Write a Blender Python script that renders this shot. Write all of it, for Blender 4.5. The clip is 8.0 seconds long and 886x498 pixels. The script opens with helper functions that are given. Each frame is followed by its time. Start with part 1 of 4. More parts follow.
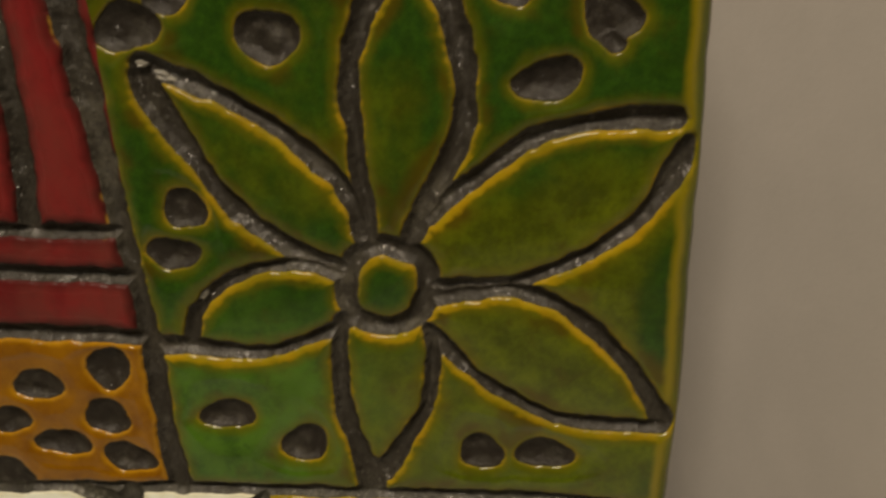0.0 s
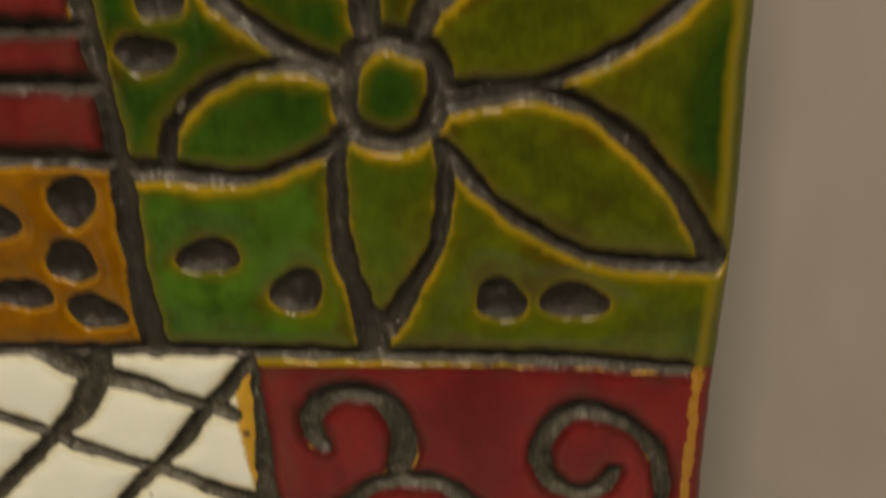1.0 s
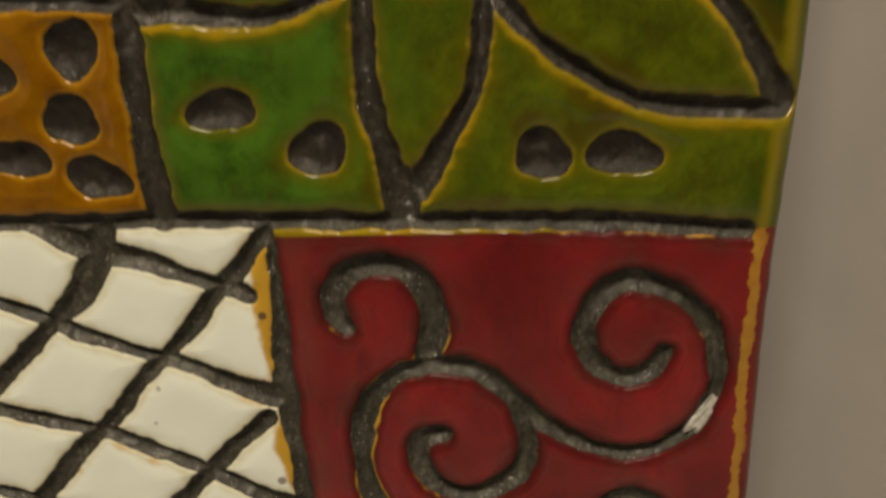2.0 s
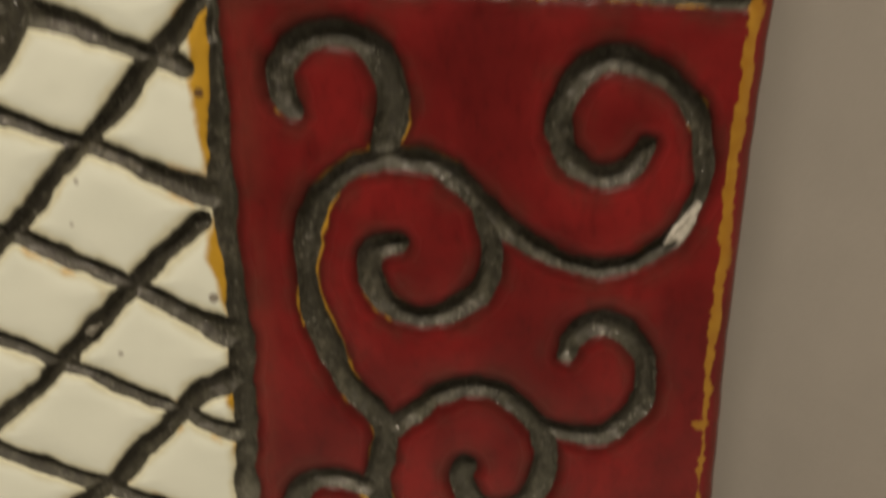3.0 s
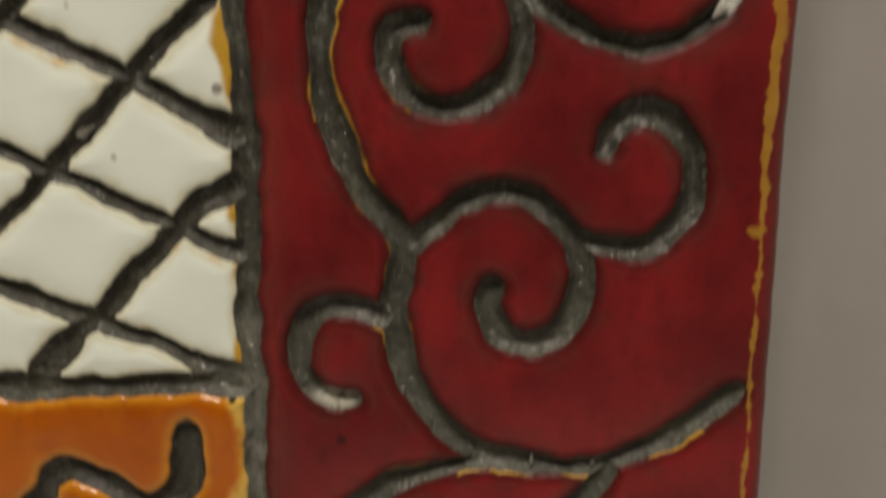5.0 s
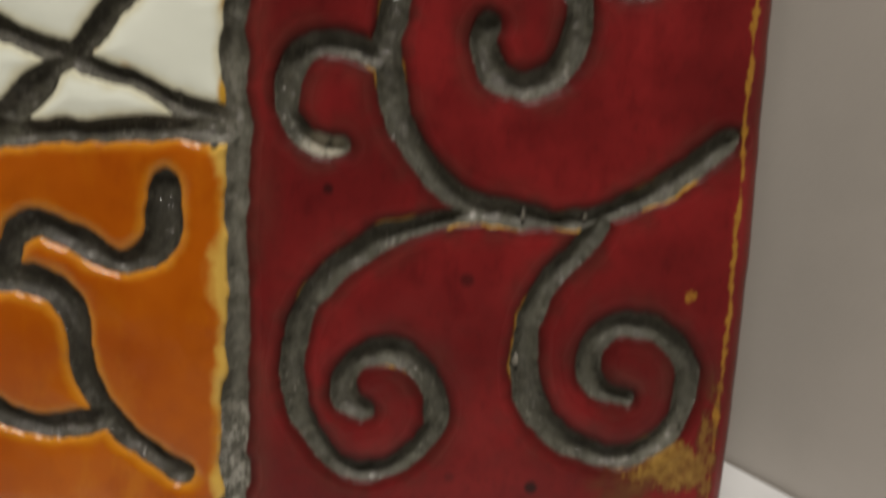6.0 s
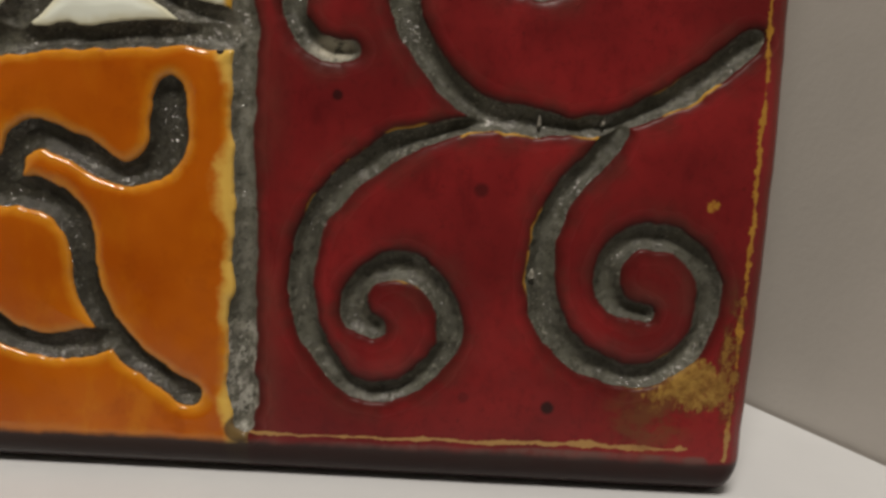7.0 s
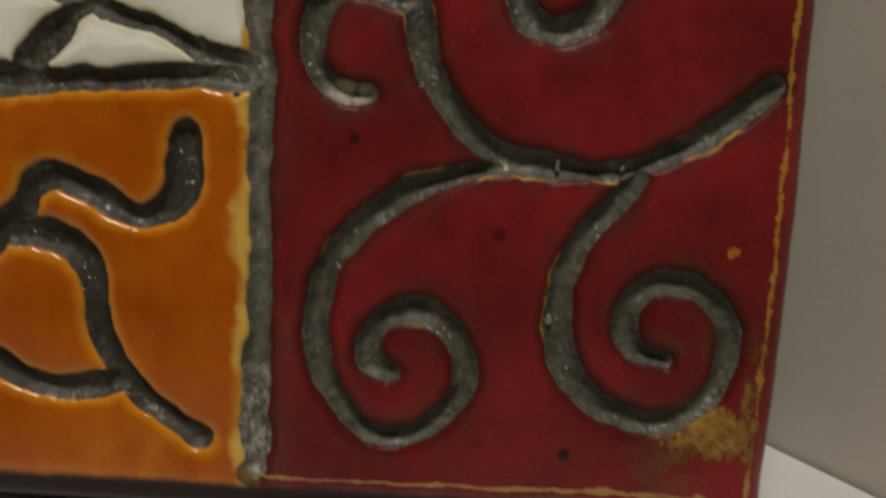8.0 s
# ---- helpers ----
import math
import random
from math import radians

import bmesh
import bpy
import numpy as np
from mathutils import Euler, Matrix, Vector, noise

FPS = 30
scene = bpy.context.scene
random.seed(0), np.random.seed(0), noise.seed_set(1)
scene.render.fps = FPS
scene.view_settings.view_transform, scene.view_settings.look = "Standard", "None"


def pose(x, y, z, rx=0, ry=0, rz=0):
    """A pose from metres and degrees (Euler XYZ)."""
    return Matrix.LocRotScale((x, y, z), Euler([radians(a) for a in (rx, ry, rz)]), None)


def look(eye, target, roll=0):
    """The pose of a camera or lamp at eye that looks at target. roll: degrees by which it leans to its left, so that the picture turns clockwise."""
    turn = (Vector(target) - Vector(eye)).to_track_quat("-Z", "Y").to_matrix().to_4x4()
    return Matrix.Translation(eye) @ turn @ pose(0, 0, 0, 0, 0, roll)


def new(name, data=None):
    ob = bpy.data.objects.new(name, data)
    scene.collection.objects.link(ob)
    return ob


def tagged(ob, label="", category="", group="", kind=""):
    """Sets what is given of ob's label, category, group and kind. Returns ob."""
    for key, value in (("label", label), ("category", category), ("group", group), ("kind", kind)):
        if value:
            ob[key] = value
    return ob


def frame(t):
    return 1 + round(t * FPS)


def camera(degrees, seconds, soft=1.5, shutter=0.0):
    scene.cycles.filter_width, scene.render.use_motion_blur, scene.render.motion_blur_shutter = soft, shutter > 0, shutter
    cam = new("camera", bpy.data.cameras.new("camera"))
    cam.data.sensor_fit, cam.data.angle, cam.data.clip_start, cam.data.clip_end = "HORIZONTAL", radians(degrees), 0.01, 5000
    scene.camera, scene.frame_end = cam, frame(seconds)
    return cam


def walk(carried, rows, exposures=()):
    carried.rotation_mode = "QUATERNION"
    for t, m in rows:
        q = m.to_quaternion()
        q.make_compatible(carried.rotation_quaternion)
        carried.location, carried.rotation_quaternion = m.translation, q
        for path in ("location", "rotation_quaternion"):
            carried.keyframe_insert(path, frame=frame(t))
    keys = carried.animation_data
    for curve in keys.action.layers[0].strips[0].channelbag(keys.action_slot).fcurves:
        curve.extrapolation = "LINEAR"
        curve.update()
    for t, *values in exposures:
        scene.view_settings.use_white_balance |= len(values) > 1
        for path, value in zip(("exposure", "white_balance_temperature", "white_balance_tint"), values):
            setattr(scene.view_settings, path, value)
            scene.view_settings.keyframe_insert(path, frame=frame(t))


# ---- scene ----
# Camera and its way down the panel
cam = camera(60.3, 8.0, soft=2.7, shutter=0.9)
PATH = [
    (0, (0.01477, -0.10560, 0.22174), (0.00681, -0.01200, 0.18747), -2.41),
    (0.3, (0.01372, -0.10538, 0.21617), (0.00402, -0.01165, 0.18270), -2.91),
    (0.5, (0.01218, -0.10314, 0.20884), (0.00155, -0.00944, 0.17556), -3.39),
    (0.7, (0.01229, -0.10254, 0.20267), (0.00144, -0.00851, 0.17042), -3.12),
    (1, (0.01273, -0.09937, 0.18885), (0.00335, -0.00505, 0.15698), -2.43),
    (1.2, (0.01174, -0.09909, 0.18285), (0.00242, -0.00497, 0.15039), -2.54),
    (2.3, (0.00686, -0.09537, 0.15946), (-0.00298, -0.00035, 0.12988), -2.72),
    (2.5, (0.00723, -0.09480, 0.15300), (-0.00235, 0.00062, 0.12466), -1.89),
    (2.7, (0.00816, -0.09541, 0.14614), (-0.00035, 0.00007, 0.11767), -1.48),
    (3, (0.00711, -0.09521, 0.13383), (0.00192, 0.00058, 0.10561), 0.44),
    (3.3, (0.00627, -0.09345, 0.12759), (0.00108, 0.00271, 0.10061), 0.95),
    (3.5, (0.00692, -0.09377, 0.12061), (0.00126, 0.00299, 0.09601), -1.02),
    (3.8, (0.00775, -0.09316, 0.11404), (0.00274, 0.00409, 0.09130), -0.26),
    (4, (0.00770, -0.09322, 0.11245), (0.00205, 0.00398, 0.08965), -0.73),
    (4.2, (0.00821, -0.09362, 0.11109), (0.00085, 0.00378, 0.08967), -1.24),
    (5.3, (0.00495, -0.09425, 0.08596), (-0.00096, 0.00399, 0.06826), 1.17),
    (5.5, (0.00481, -0.09479, 0.07696), (0.00006, 0.00381, 0.06103), 1.43),
    (5.8, (0.00286, -0.09601, 0.06853), (0.00106, 0.00232, 0.05043), 2.11),
    (6, (0.00243, -0.09805, 0.06201), (0.00087, 0.00049, 0.04505), 2.40),
    (6.2, (0.00181, -0.09819, 0.05747), (-0.00046, 0.00032, 0.04040), 1.44),
    (6.5, (0.00064, -0.09762, 0.05235), (-0.00214, 0.00078, 0.03476), 1.69),
    (6.8, (0.00154, -0.09694, 0.05035), (-0.00138, 0.00150, 0.03297), 2.08),
    (7, (0.00215, -0.09682, 0.05059), (-0.00043, 0.00161, 0.03310), 2.14),
    (7.3, (0.00329, -0.09573, 0.05200), (0.00063, 0.00274, 0.03475), 2.57),
    (7.5, (0.00247, -0.09550, 0.05197), (-0.00009, 0.00302, 0.03506), 2.57),
    (7.7, (0.00137, -0.09548, 0.05267), (-0.00115, 0.00302, 0.03562), 2.87),
    (8, (0.00042, -0.09517, 0.05435), (-0.00282, 0.00350, 0.03846), 2.45),
]

EXPOSURES = [(0.0, -0.1, 7900, 10), (1.2, -0.1, 8000, 10), (2.5, -0.05, 7800, 10), (4.2, -0.05, 7700, 10), (5.4, 0.04, 6600, 10), (6.5, 0.09, 6600, 10), (7.2, 0.02, 6700, 10), (8.0, -0.36, 6900, 10)]
walk(cam, [(t, look(eye, target, roll)) for t, eye, target, roll in PATH], EXPOSURES)

# Light: one warm panel lamp over the shelf, in a closed room
world = bpy.data.worlds.new("world")
scene.world = world
world.use_nodes = True
world.node_tree.nodes["Background"].inputs["Color"].default_value = (1.0, 0.93, 0.82, 1)
world.node_tree.nodes["Background"].inputs["Strength"].default_value = 0.006
scene.view_settings.exposure = 0.0
LAMP_AT, LAMP_AIM, LAMP_WATTS = (-0.08, -0.66, 1.14), (0.0, 0.0, 0.06), 7.9
lamp_data = bpy.data.lights.new("panel_lamp_light", "AREA")
lamp_data.shape, lamp_data.size, lamp_data.size_y, lamp_data.energy = "RECTANGLE", 0.42, 0.22, LAMP_WATTS
lamp_data.color, lamp_data.spread = (1.0, 0.93, 0.84), radians(130)
lamp_light = new("panel_lamp_light", lamp_data)
lamp_light.matrix_world = look(LAMP_AT, LAMP_AIM)


# Materials
class Nodes:
    """A material with short calls for its nodes."""

    def __init__(self, name):
        self.mat = bpy.data.materials.new(name)
        self.mat.use_nodes = True
        self.tree = self.mat.node_tree
        self.bsdf = self.tree.nodes["Principled BSDF"]
        self.coord = self.add("ShaderNodeTexCoord").outputs["Object"]

    def add(self, kind):
        return self.tree.nodes.new(kind)

    def link(self, a, b):
        if hasattr(a, "links"):
            self.tree.links.new(a, b)
        else:
            b.default_value = (*a, 1) if isinstance(a, tuple) else a

    def set(self, **values):
        for key, value in values.items():
            self.link(value, self.bsdf.inputs[key.replace("_", " ")])

    def noise(self, mm, detail=4.0, rough=0.55, stretch=(1, 1, 1), shift=0.0):
        """Noise with features about that many millimetres wide."""
        mapping = self.add("ShaderNodeMapping")
        mapping.inputs["Scale"].default_value = tuple(1000.0 / mm * s for s in stretch)
        mapping.inputs["Location"].default_value = (shift, shift * 1.7, shift * 0.6)
        self.link(self.coord, mapping.inputs["Vector"])
        n = self.add("ShaderNodeTexNoise")
        n.inputs["Scale"].default_value, n.inputs["Detail"].default_value, n.inputs["Roughness"].default_value = 1.0, detail, rough
        self.link(mapping.outputs["Vector"], n.inputs["Vector"])
        return n.outputs["Fac"]

    def attr(self, name):
        a = self.add("ShaderNodeAttribute")
        a.attribute_name = name
        return a.outputs["Fac"]

    def along(self, axis):
        s = self.add("ShaderNodeSeparateXYZ")
        self.link(self.coord, s.inputs[0])
        return self.math("MULTIPLY", s.outputs[axis], 1000.0)

    def math(self, op, a, b=0.0, c=0.0):
        m = self.add("ShaderNodeMath")
        m.operation = op
        for value, socket in zip((a, b, c), m.inputs):
            self.link(value, socket)
        return m.outputs[0]

    def ramp(self, value, low, high, a=0.0, b=1.0):
        """Smoothly from a to b as the value goes from low to high."""
        m = self.add("ShaderNodeMapRange")
        m.interpolation_type = "SMOOTHSTEP"
        for key, v in (("Value", value), ("From Min", low), ("From Max", high), ("To Min", a), ("To Max", b)):
            self.link(v, m.inputs[key])
        return m.outputs[0]

    def mix(self, fac, a, b):
        m = self.add("ShaderNodeMix")
        m.data_type = "RGBA"
        self.link(fac, m.inputs["Factor"])
        self.link(a, m.inputs[6])
        self.link(b, m.inputs[7])
        return m.outputs[2]

    def near(self, x, z, rx, rz):
        """1 at a place on the panel (millimetres), falling to 0 at the radii."""
        dx = self.math("DIVIDE", self.math("SUBTRACT", self.along(0), x), rx)
        dz = self.math("DIVIDE", self.math("SUBTRACT", self.along(2), z), rz)
        d = self.math("SQRT", self.math("ADD", self.math("MULTIPLY", dx, dx), self.math("MULTIPLY", dz, dz)))
        return self.ramp(d, 0.3, 1.0, 1.0, 0.0)

    def bump(self, height, mm, strength=1.0, socket="Normal"):
        b = self.add("ShaderNodeBump")
        b.inputs["Distance"].default_value, b.inputs["Strength"].default_value = mm / 1000, strength
        self.link(height, b.inputs["Height"])
        self.link(b.outputs[0], self.bsdf.inputs[socket])


def glaze(name, rough=0.09, coat=0.0):
    n = Nodes(name)
    n.rim = n.attr("rim")
    n.edge = n.attr("edge")
    n.crest = n.attr("crest")
    n.set(Roughness=n.ramp(n.noise(9, 5), 0.3, 0.75, rough, rough + 0.10), IOR=1.5, Coat_Weight=coat, Coat_Roughness=0.12)
    shine = n.math("MAXIMUM", n.ramp(n.rim, 0.3, 2.0, 0.28, 0.5), n.ramp(n.noise(6, 3, shift=21), 0.58, 0.66, 0.0, 0.5))
    shine = n.math("MULTIPLY", shine, n.ramp(n.along(2), 4.5, 7.0, 0.2, 1.0))
    n.set(Specular_IOR_Level=shine)
    n.bump(n.math("ADD", n.noise(2.2, 3), n.math("MULTIPLY", n.noise(0.5, 2), 0.25)), 0.05, 0.6)
    return n


def green_glaze():
    n = glaze("green_glaze", 0.15)
    deep = n.mix(n.ramp(n.noise(2.4, 8, 0.85), 0.30, 0.74), (0.010, 0.032, 0.004), (0.025, 0.072, 0.0065))
    olive = n.mix(n.ramp(n.noise(4.0, 7, 0.75, shift=3), 0.35, 0.68), (0.046, 0.059, 0.0035), (0.088, 0.110, 0.006))
    where = n.math("ADD", n.math("MULTIPLY", n.noise(22, 3, 0.55, shift=5), 0.55), n.math("MULTIPLY", n.noise(7, 4, 0.6, shift=2), 0.25))
    # where the glaze fired olive (plus) or stayed deep green (minus)
    for x, z, rx, rz, by in (
        (22, 178, 28, 26, 0.26), (22, 150, 50, 17, 0.30), (-18, 197, 18, 13, 0.10), (-3, 156, 9, 18, 0.10),
        (-38, 150, 13, 17, -0.20), (30, 210, 20, 14, -0.22), (38, 175, 7, 14, -0.20), (-34, 188, 9, 20, -0.18), (-2, 176, 5, 5, -0.2), (-21, 172, 14, 7, -0.12),
    ):
        where = n.math("ADD", where, n.math("MULTIPLY", n.near(x, z, rx, rz), by))
    body = n.mix(n.ramp(where, 0.38, 0.60), deep, olive)
    fresh = n.math("MAXIMUM", n.near(-27, 155, 30, 26), n.math("MULTIPLY", n.near(10, 148, 45, 16), 0.15))
    body = n.mix(n.math("MULTIPLY", fresh, n.ramp(n.noise(7, 7, 0.75, shift=19), 0.36, 0.64, 0.2, 0.9)), body, (0.056, 0.135, 0.013))
    body = n.mix(n.ramp(n.rim, 3.0, 6.0, 0.0, 0.25), body, (0.012, 0.020, 0.002))
    body = n.mix(n.ramp(n.noise(8, 5, 0.65, shift=14), 0.54, 0.74, 0.0, 0.4), body, (0.045, 0.026, 0.003))
    thin = n.math("ADD", n.rim, n.math("MULTIPLY", n.math("SUBTRACT", n.noise(5, 4), 0.5), 2.0))
    # amber widens along upper edges: light from above is put into the colour
    thin = n.math("ADD", thin, n.math("SUBTRACT", 0.55, n.math("MULTIPLY", n.crest, 1.5)))
    body = n.mix(n.ramp(thin, 0.4, 3.0, 0.7, 0.0), body, (0.105, 0.092, 0.005))
    burnt = n.math("MULTIPLY", n.math("MULTIPLY", n.ramp(n.rim, 0.3, 1.2), n.ramp(n.rim, 1.6, 4.2, 1.0, 0.0)), n.ramp(n.noise(13, 3, shift=33), 0.52, 0.64, 0.0, 0.6))
    body = n.mix(burnt, body, (0.055, 0.028, 0.003))
    amber = n.mix(n.noise(4, 3), (0.33, 0.165, 0.008), (0.25, 0.21, 0.010))
    body = n.mix(n.math("MULTIPLY", n.ramp(thin, 0.0, 1.2, 0.9, 0.0), n.ramp(n.noise(11, 3, shift=12), 0.35, 0.6, 0.5, 1.0)), body, amber)
    border = n.math("ADD", n.edge, n.math("MULTIPLY", n.math("SUBTRACT", n.noise(6, 4), 0.5), 1.2))
    body = n.mix(n.math("MULTIPLY", n.ramp(border, -1.2, 0.1), n.ramp(border, 0.3, 1.5, 1.0, 0.3)), body, (0.16, 0.13, 0.008))
    n.set(Base_Color=body)
    return n.mat


def red_glaze(name="red_glaze", depth=1.0):
    n = glaze(name, 0.26)
    body = n.mix(n.ramp(n.noise(20, 3, 0.5), 0.35, 0.66), (0.116, 0.0096, 0.0106), (0.208, 0.0156, 0.0168))
    body = n.mix(n.ramp(n.noise(5, 6, 0.7, stretch=(1.5, 1, 0.7), shift=9), 0.48, 0.72, 0.0, 0.42), body, (0.06, 0.005, 0.006))
    body = n.mix(n.ramp(n.noise(1.3, 6, 0.8, shift=2), 0.48, 0.70, 0.0, 0.36), body, (0.045, 0.005, 0.005))
    body = n.mix(n.ramp(n.noise(0.9, 2, 0.5, shift=7), 0.72, 0.80, 0.0, 0.4), body, (0.02, 0.005, 0.004))
    smoky = n.math("MULTIPLY", n.ramp(n.along(0), -23.5, -19.0, 1.0, 0.0), n.ramp(n.noise(6, 5, stretch=(1, 1, 0.3), shift=3), 0.35, 0.65))
    body = n.mix(n.math("MULTIPLY", smoky, 0.6), body, (0.15, 0.034, 0.026))
    # brown scorch beside the carved lines
    scorch = n.math("MULTIPLY", n.ramp(n.rim, 0.5, 4.0, 1.0, 0.0), n.ramp(n.noise(7, 5, 0.65, shift=37), 0.42, 0.62, 0.0, 0.62))
    body = n.mix(scorch, body, (0.085, 0.024, 0.018))
    thin = n.math("ADD", n.rim, n.math("MULTIPLY", n.math("SUBTRACT", n.noise(3, 4), 0.5), 0.9))
    body = n.mix(n.ramp(thin, 0.0, 1.7, 0.75, 0.0), body, (0.045, 0.006, 0.005))
    # mustard underglaze that shows where the red pulled back from an edge
    n.set(Roughness=n.ramp(n.rim, 0.4, 2.2, 0.36, 0.26), Specular_IOR_Level=n.math("MULTIPLY", n.ramp(n.rim, 0.3, 1.8, 0.14, 0.34), n.ramp(n.along(2), 4.5, 7.0, 0.2, 1.0)))
    n.bump(n.math("ADD", n.noise(2.2, 3), n.math("MULTIPLY", n.noise(0.6, 3, 0.7), 0.25)), 0.06, 0.6)
    mustard = n.mix(n.noise(1.5, 4), (0.33, 0.17, 0.02), (0.46, 0.27, 0.04))
    bare = n.math("MULTIPLY", n.ramp(thin, 0.0, 0.32, 1.0, 0.0), n.ramp(n.noise(13, 3, 0.6, shift=11), 0.61, 0.66))
    spots = n.near(-12.4, 104.0, 2.8, 14)
    for x, z, rx, rz in ((-10.0, 91, 3, 9), (-17.4, 97, 1.6, 4), (8, 137.5, 11, 3.0), (27, 136.5, 8, 3.0), (8, 47, 5, 3), (10.5, 33, 2, 5), (29, 53, 6, 3), (10.8, 37.6, 2, 5), (10.8, 30.3, 1.6, 5), (3.5, 47.6, 3, 2), (18.0, 49.4, 5, 2), (30.1, 53.6, 5, 4), (-14.2, 45.0, 2, 4), (-17.3, 36.3, 1.5, 5), (-6.5, 49.2, 5, 2)):
        spots = n.math("MAXIMUM", spots, n.near(x, z, rx, rz))
    bare = n.math("MAXIMUM", bare, n.math("MULTIPLY", n.ramp(thin, 0.0, 0.3, 1.0, 0.0), n.math("MULTIPLY", n.ramp(spots, 0.2, 0.5), n.ramp(n.noise(4, 3, shift=15), 0.40, 0.48))))
    streak = n.math("MAXIMUM", n.near(-13.4, 102.5, 2.6, 14), n.near(-11.0, 89.5, 2.4, 8))
    streak = n.math("MULTIPLY", n.ramp(streak, 0.1, 0.4), n.math("MULTIPLY", n.ramp(thin, 0.15, 0.55, 1.0, 0.0), n.ramp(n.noise(5, 3, shift=18), 0.32, 0.42)))
    body = n.mix(n.math("MAXIMUM", bare, streak), body, mustard)
    line = n.math("ADD", n.edge, n.math("MULTIPLY", n.math("SUBTRACT", n.noise(6, 5, 0.6, shift=4), 0.5), 1.3))
    # along the foot the line sits a little up from the edge and dies out near the corner
    low = n.math("MULTIPLY", n.ramp(n.along(2), 11.0, 14.0, 1.0, 0.0), n.ramp(n.along(0), 35.0, 37.5, 1.0, 0.0))
    line = n.math("ADD", line, n.math("MULTIPLY", low, n.ramp(n.along(0), -20.0, 26.0, 0.6, 1.25)))
    half = n.math("ADD", n.ramp(n.noise(3.5, 5, 0.7, shift=13), 0.36, 0.78, 0.0, 0.66), n.ramp(n.along(2), 84.0, 98.0, 0.0, 0.30))
    half = n.math("ADD", half, n.math("MULTIPLY", n.near(36.6, 81.6, 1.7, 1.0), 0.9))
    half = n.math("ADD", half, n.math("MULTIPLY", n.ramp(n.along(2), 9.0, 13.0, 0.20, 0.0), n.ramp(n.along(0), 24.0, 34.0, 1.0, 0.3)))
    half = n.math("MULTIPLY", half, n.ramp(n.along(2), 5.0, 26.0, 0.6, 1.0))
    half = n.math("MULTIPLY", half, n.math("MAXIMUM", n.ramp(n.along(2), 9.0, 14.0), n.ramp(n.along(0), -8.0, 16.0, 0.9, 1.5)))
    corner = n.math("MULTIPLY", n.ramp(n.along(2), 10.0, 12.5, 1.0, 0.0), n.math("MULTIPLY", n.ramp(n.along(0), 32.5, 35.0), n.ramp(n.along(0), 37.0, 38.0, 1.0, 0.0)))
    half = n.math("SUBTRACT", half, corner)
    body = n.mix(n.ramp(n.math("SUBTRACT", n.math("ABSOLUTE", line), half), -0.12, 0.06, 0.9, 0.0), body, n.mix(n.ramp(n.along(2), 9.0, 13.0, 0.6, 0.0), n.mix(n.noise(2.5, 4, shift=3), (0.24, 0.10, 0.014), (0.44, 0.25, 0.04)), (0.36, 0.235, 0.105)))
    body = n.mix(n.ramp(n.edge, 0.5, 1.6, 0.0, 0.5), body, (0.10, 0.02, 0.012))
    bruise = n.math("MULTIPLY", n.math("MULTIPLY", low, n.ramp(line, 0.6, 1.1)), n.ramp(n.noise(4, 4, 0.6, shift=49), 0.35, 0.6, 0.35, 0.9))
    body = n.mix(bruise, body, (0.125, 0.062, 0.052))
    patch = n.math("MAXIMUM", n.math("MULTIPLY", n.near(31.5, 15.6, 8.0, 4.6), 0.8), n.math("MULTIPLY", n.near(28.0, 13.4, 6.5, 4.4), 0.55))
    patch = n.math("MAXIMUM", patch, n.math("MULTIPLY", n.near(37.7, 20.0, 2.2, 15), 0.85))
    ragged = n.math("ADD", n.noise(2.4, 7, 0.75, stretch=(1.0, 1, 0.8), shift=1), n.math("MULTIPLY", n.noise(0.9, 4, 0.7, stretch=(1.6, 1, 0.6), shift=6), 0.35))
    worn = n.math("MULTIPLY", patch, n.math("MULTIPLY_ADD", n.math("SUBTRACT", ragged, 0.72), 5.0, 1.0))
    dull = n.mix(n.noise(1.2, 5, 0.7, shift=5), (0.13, 0.055, 0.014), (0.29, 0.175, 0.042))
    body = n.mix(n.ramp(worn, 0.12, 0.5, 0.0, 0.6), body, (0.075, 0.026, 0.012))
    body = n.mix(n.ramp(worn, 0.42, 0.95, 0.0, 0.92), body, dull)
    smear = n.math("MULTIPLY", n.near(27.5, 11.5, 8.0, 6.5), n.ramp(n.noise(2.6, 6, 0.7, stretch=(0.8, 1, 1.2), shift=27), 0.36, 0.62, 0.0, 0.75))
    body = n.mix(smear, body, (0.12, 0.045, 0.018))
    chips = n.math("ADD", n.noise(4.5, 6, 0.72, stretch=(1.2, 1, 0.9), shift=45), n.math("MULTIPLY", n.noise(1.1, 4, 0.7, stretch=(1.5, 1, 0.7), shift=46), 0.4))
    scab = n.math("MAXIMUM", n.near(33.2, 16.2, 6.2, 5.2), n.math("MULTIPLY", n.near(28.3, 15.6, 4.5, 2.4), 0.75))
    scab = n.math("MULTIPLY", n.ramp(scab, 0.04, 0.25), n.math("ADD", scab, n.math("MULTIPLY", n.math("SUBTRACT", chips, 0.70), 3.2)))
    body = n.mix(n.ramp(scab, 0.42, 0.72, 0.0, 0.9), body, n.mix(n.ramp(n.noise(1.4, 5, 0.75, shift=29), 0.35, 0.65), (0.15, 0.072, 0.018), (0.30, 0.18, 0.044)))
    speck = n.math("ADD", n.near(33.5, 40.3, 1.6, 1.5), n.math("MULTIPLY", n.math("SUBTRACT", n.noise(1.2, 5, 0.7), 0.5), 2.4))
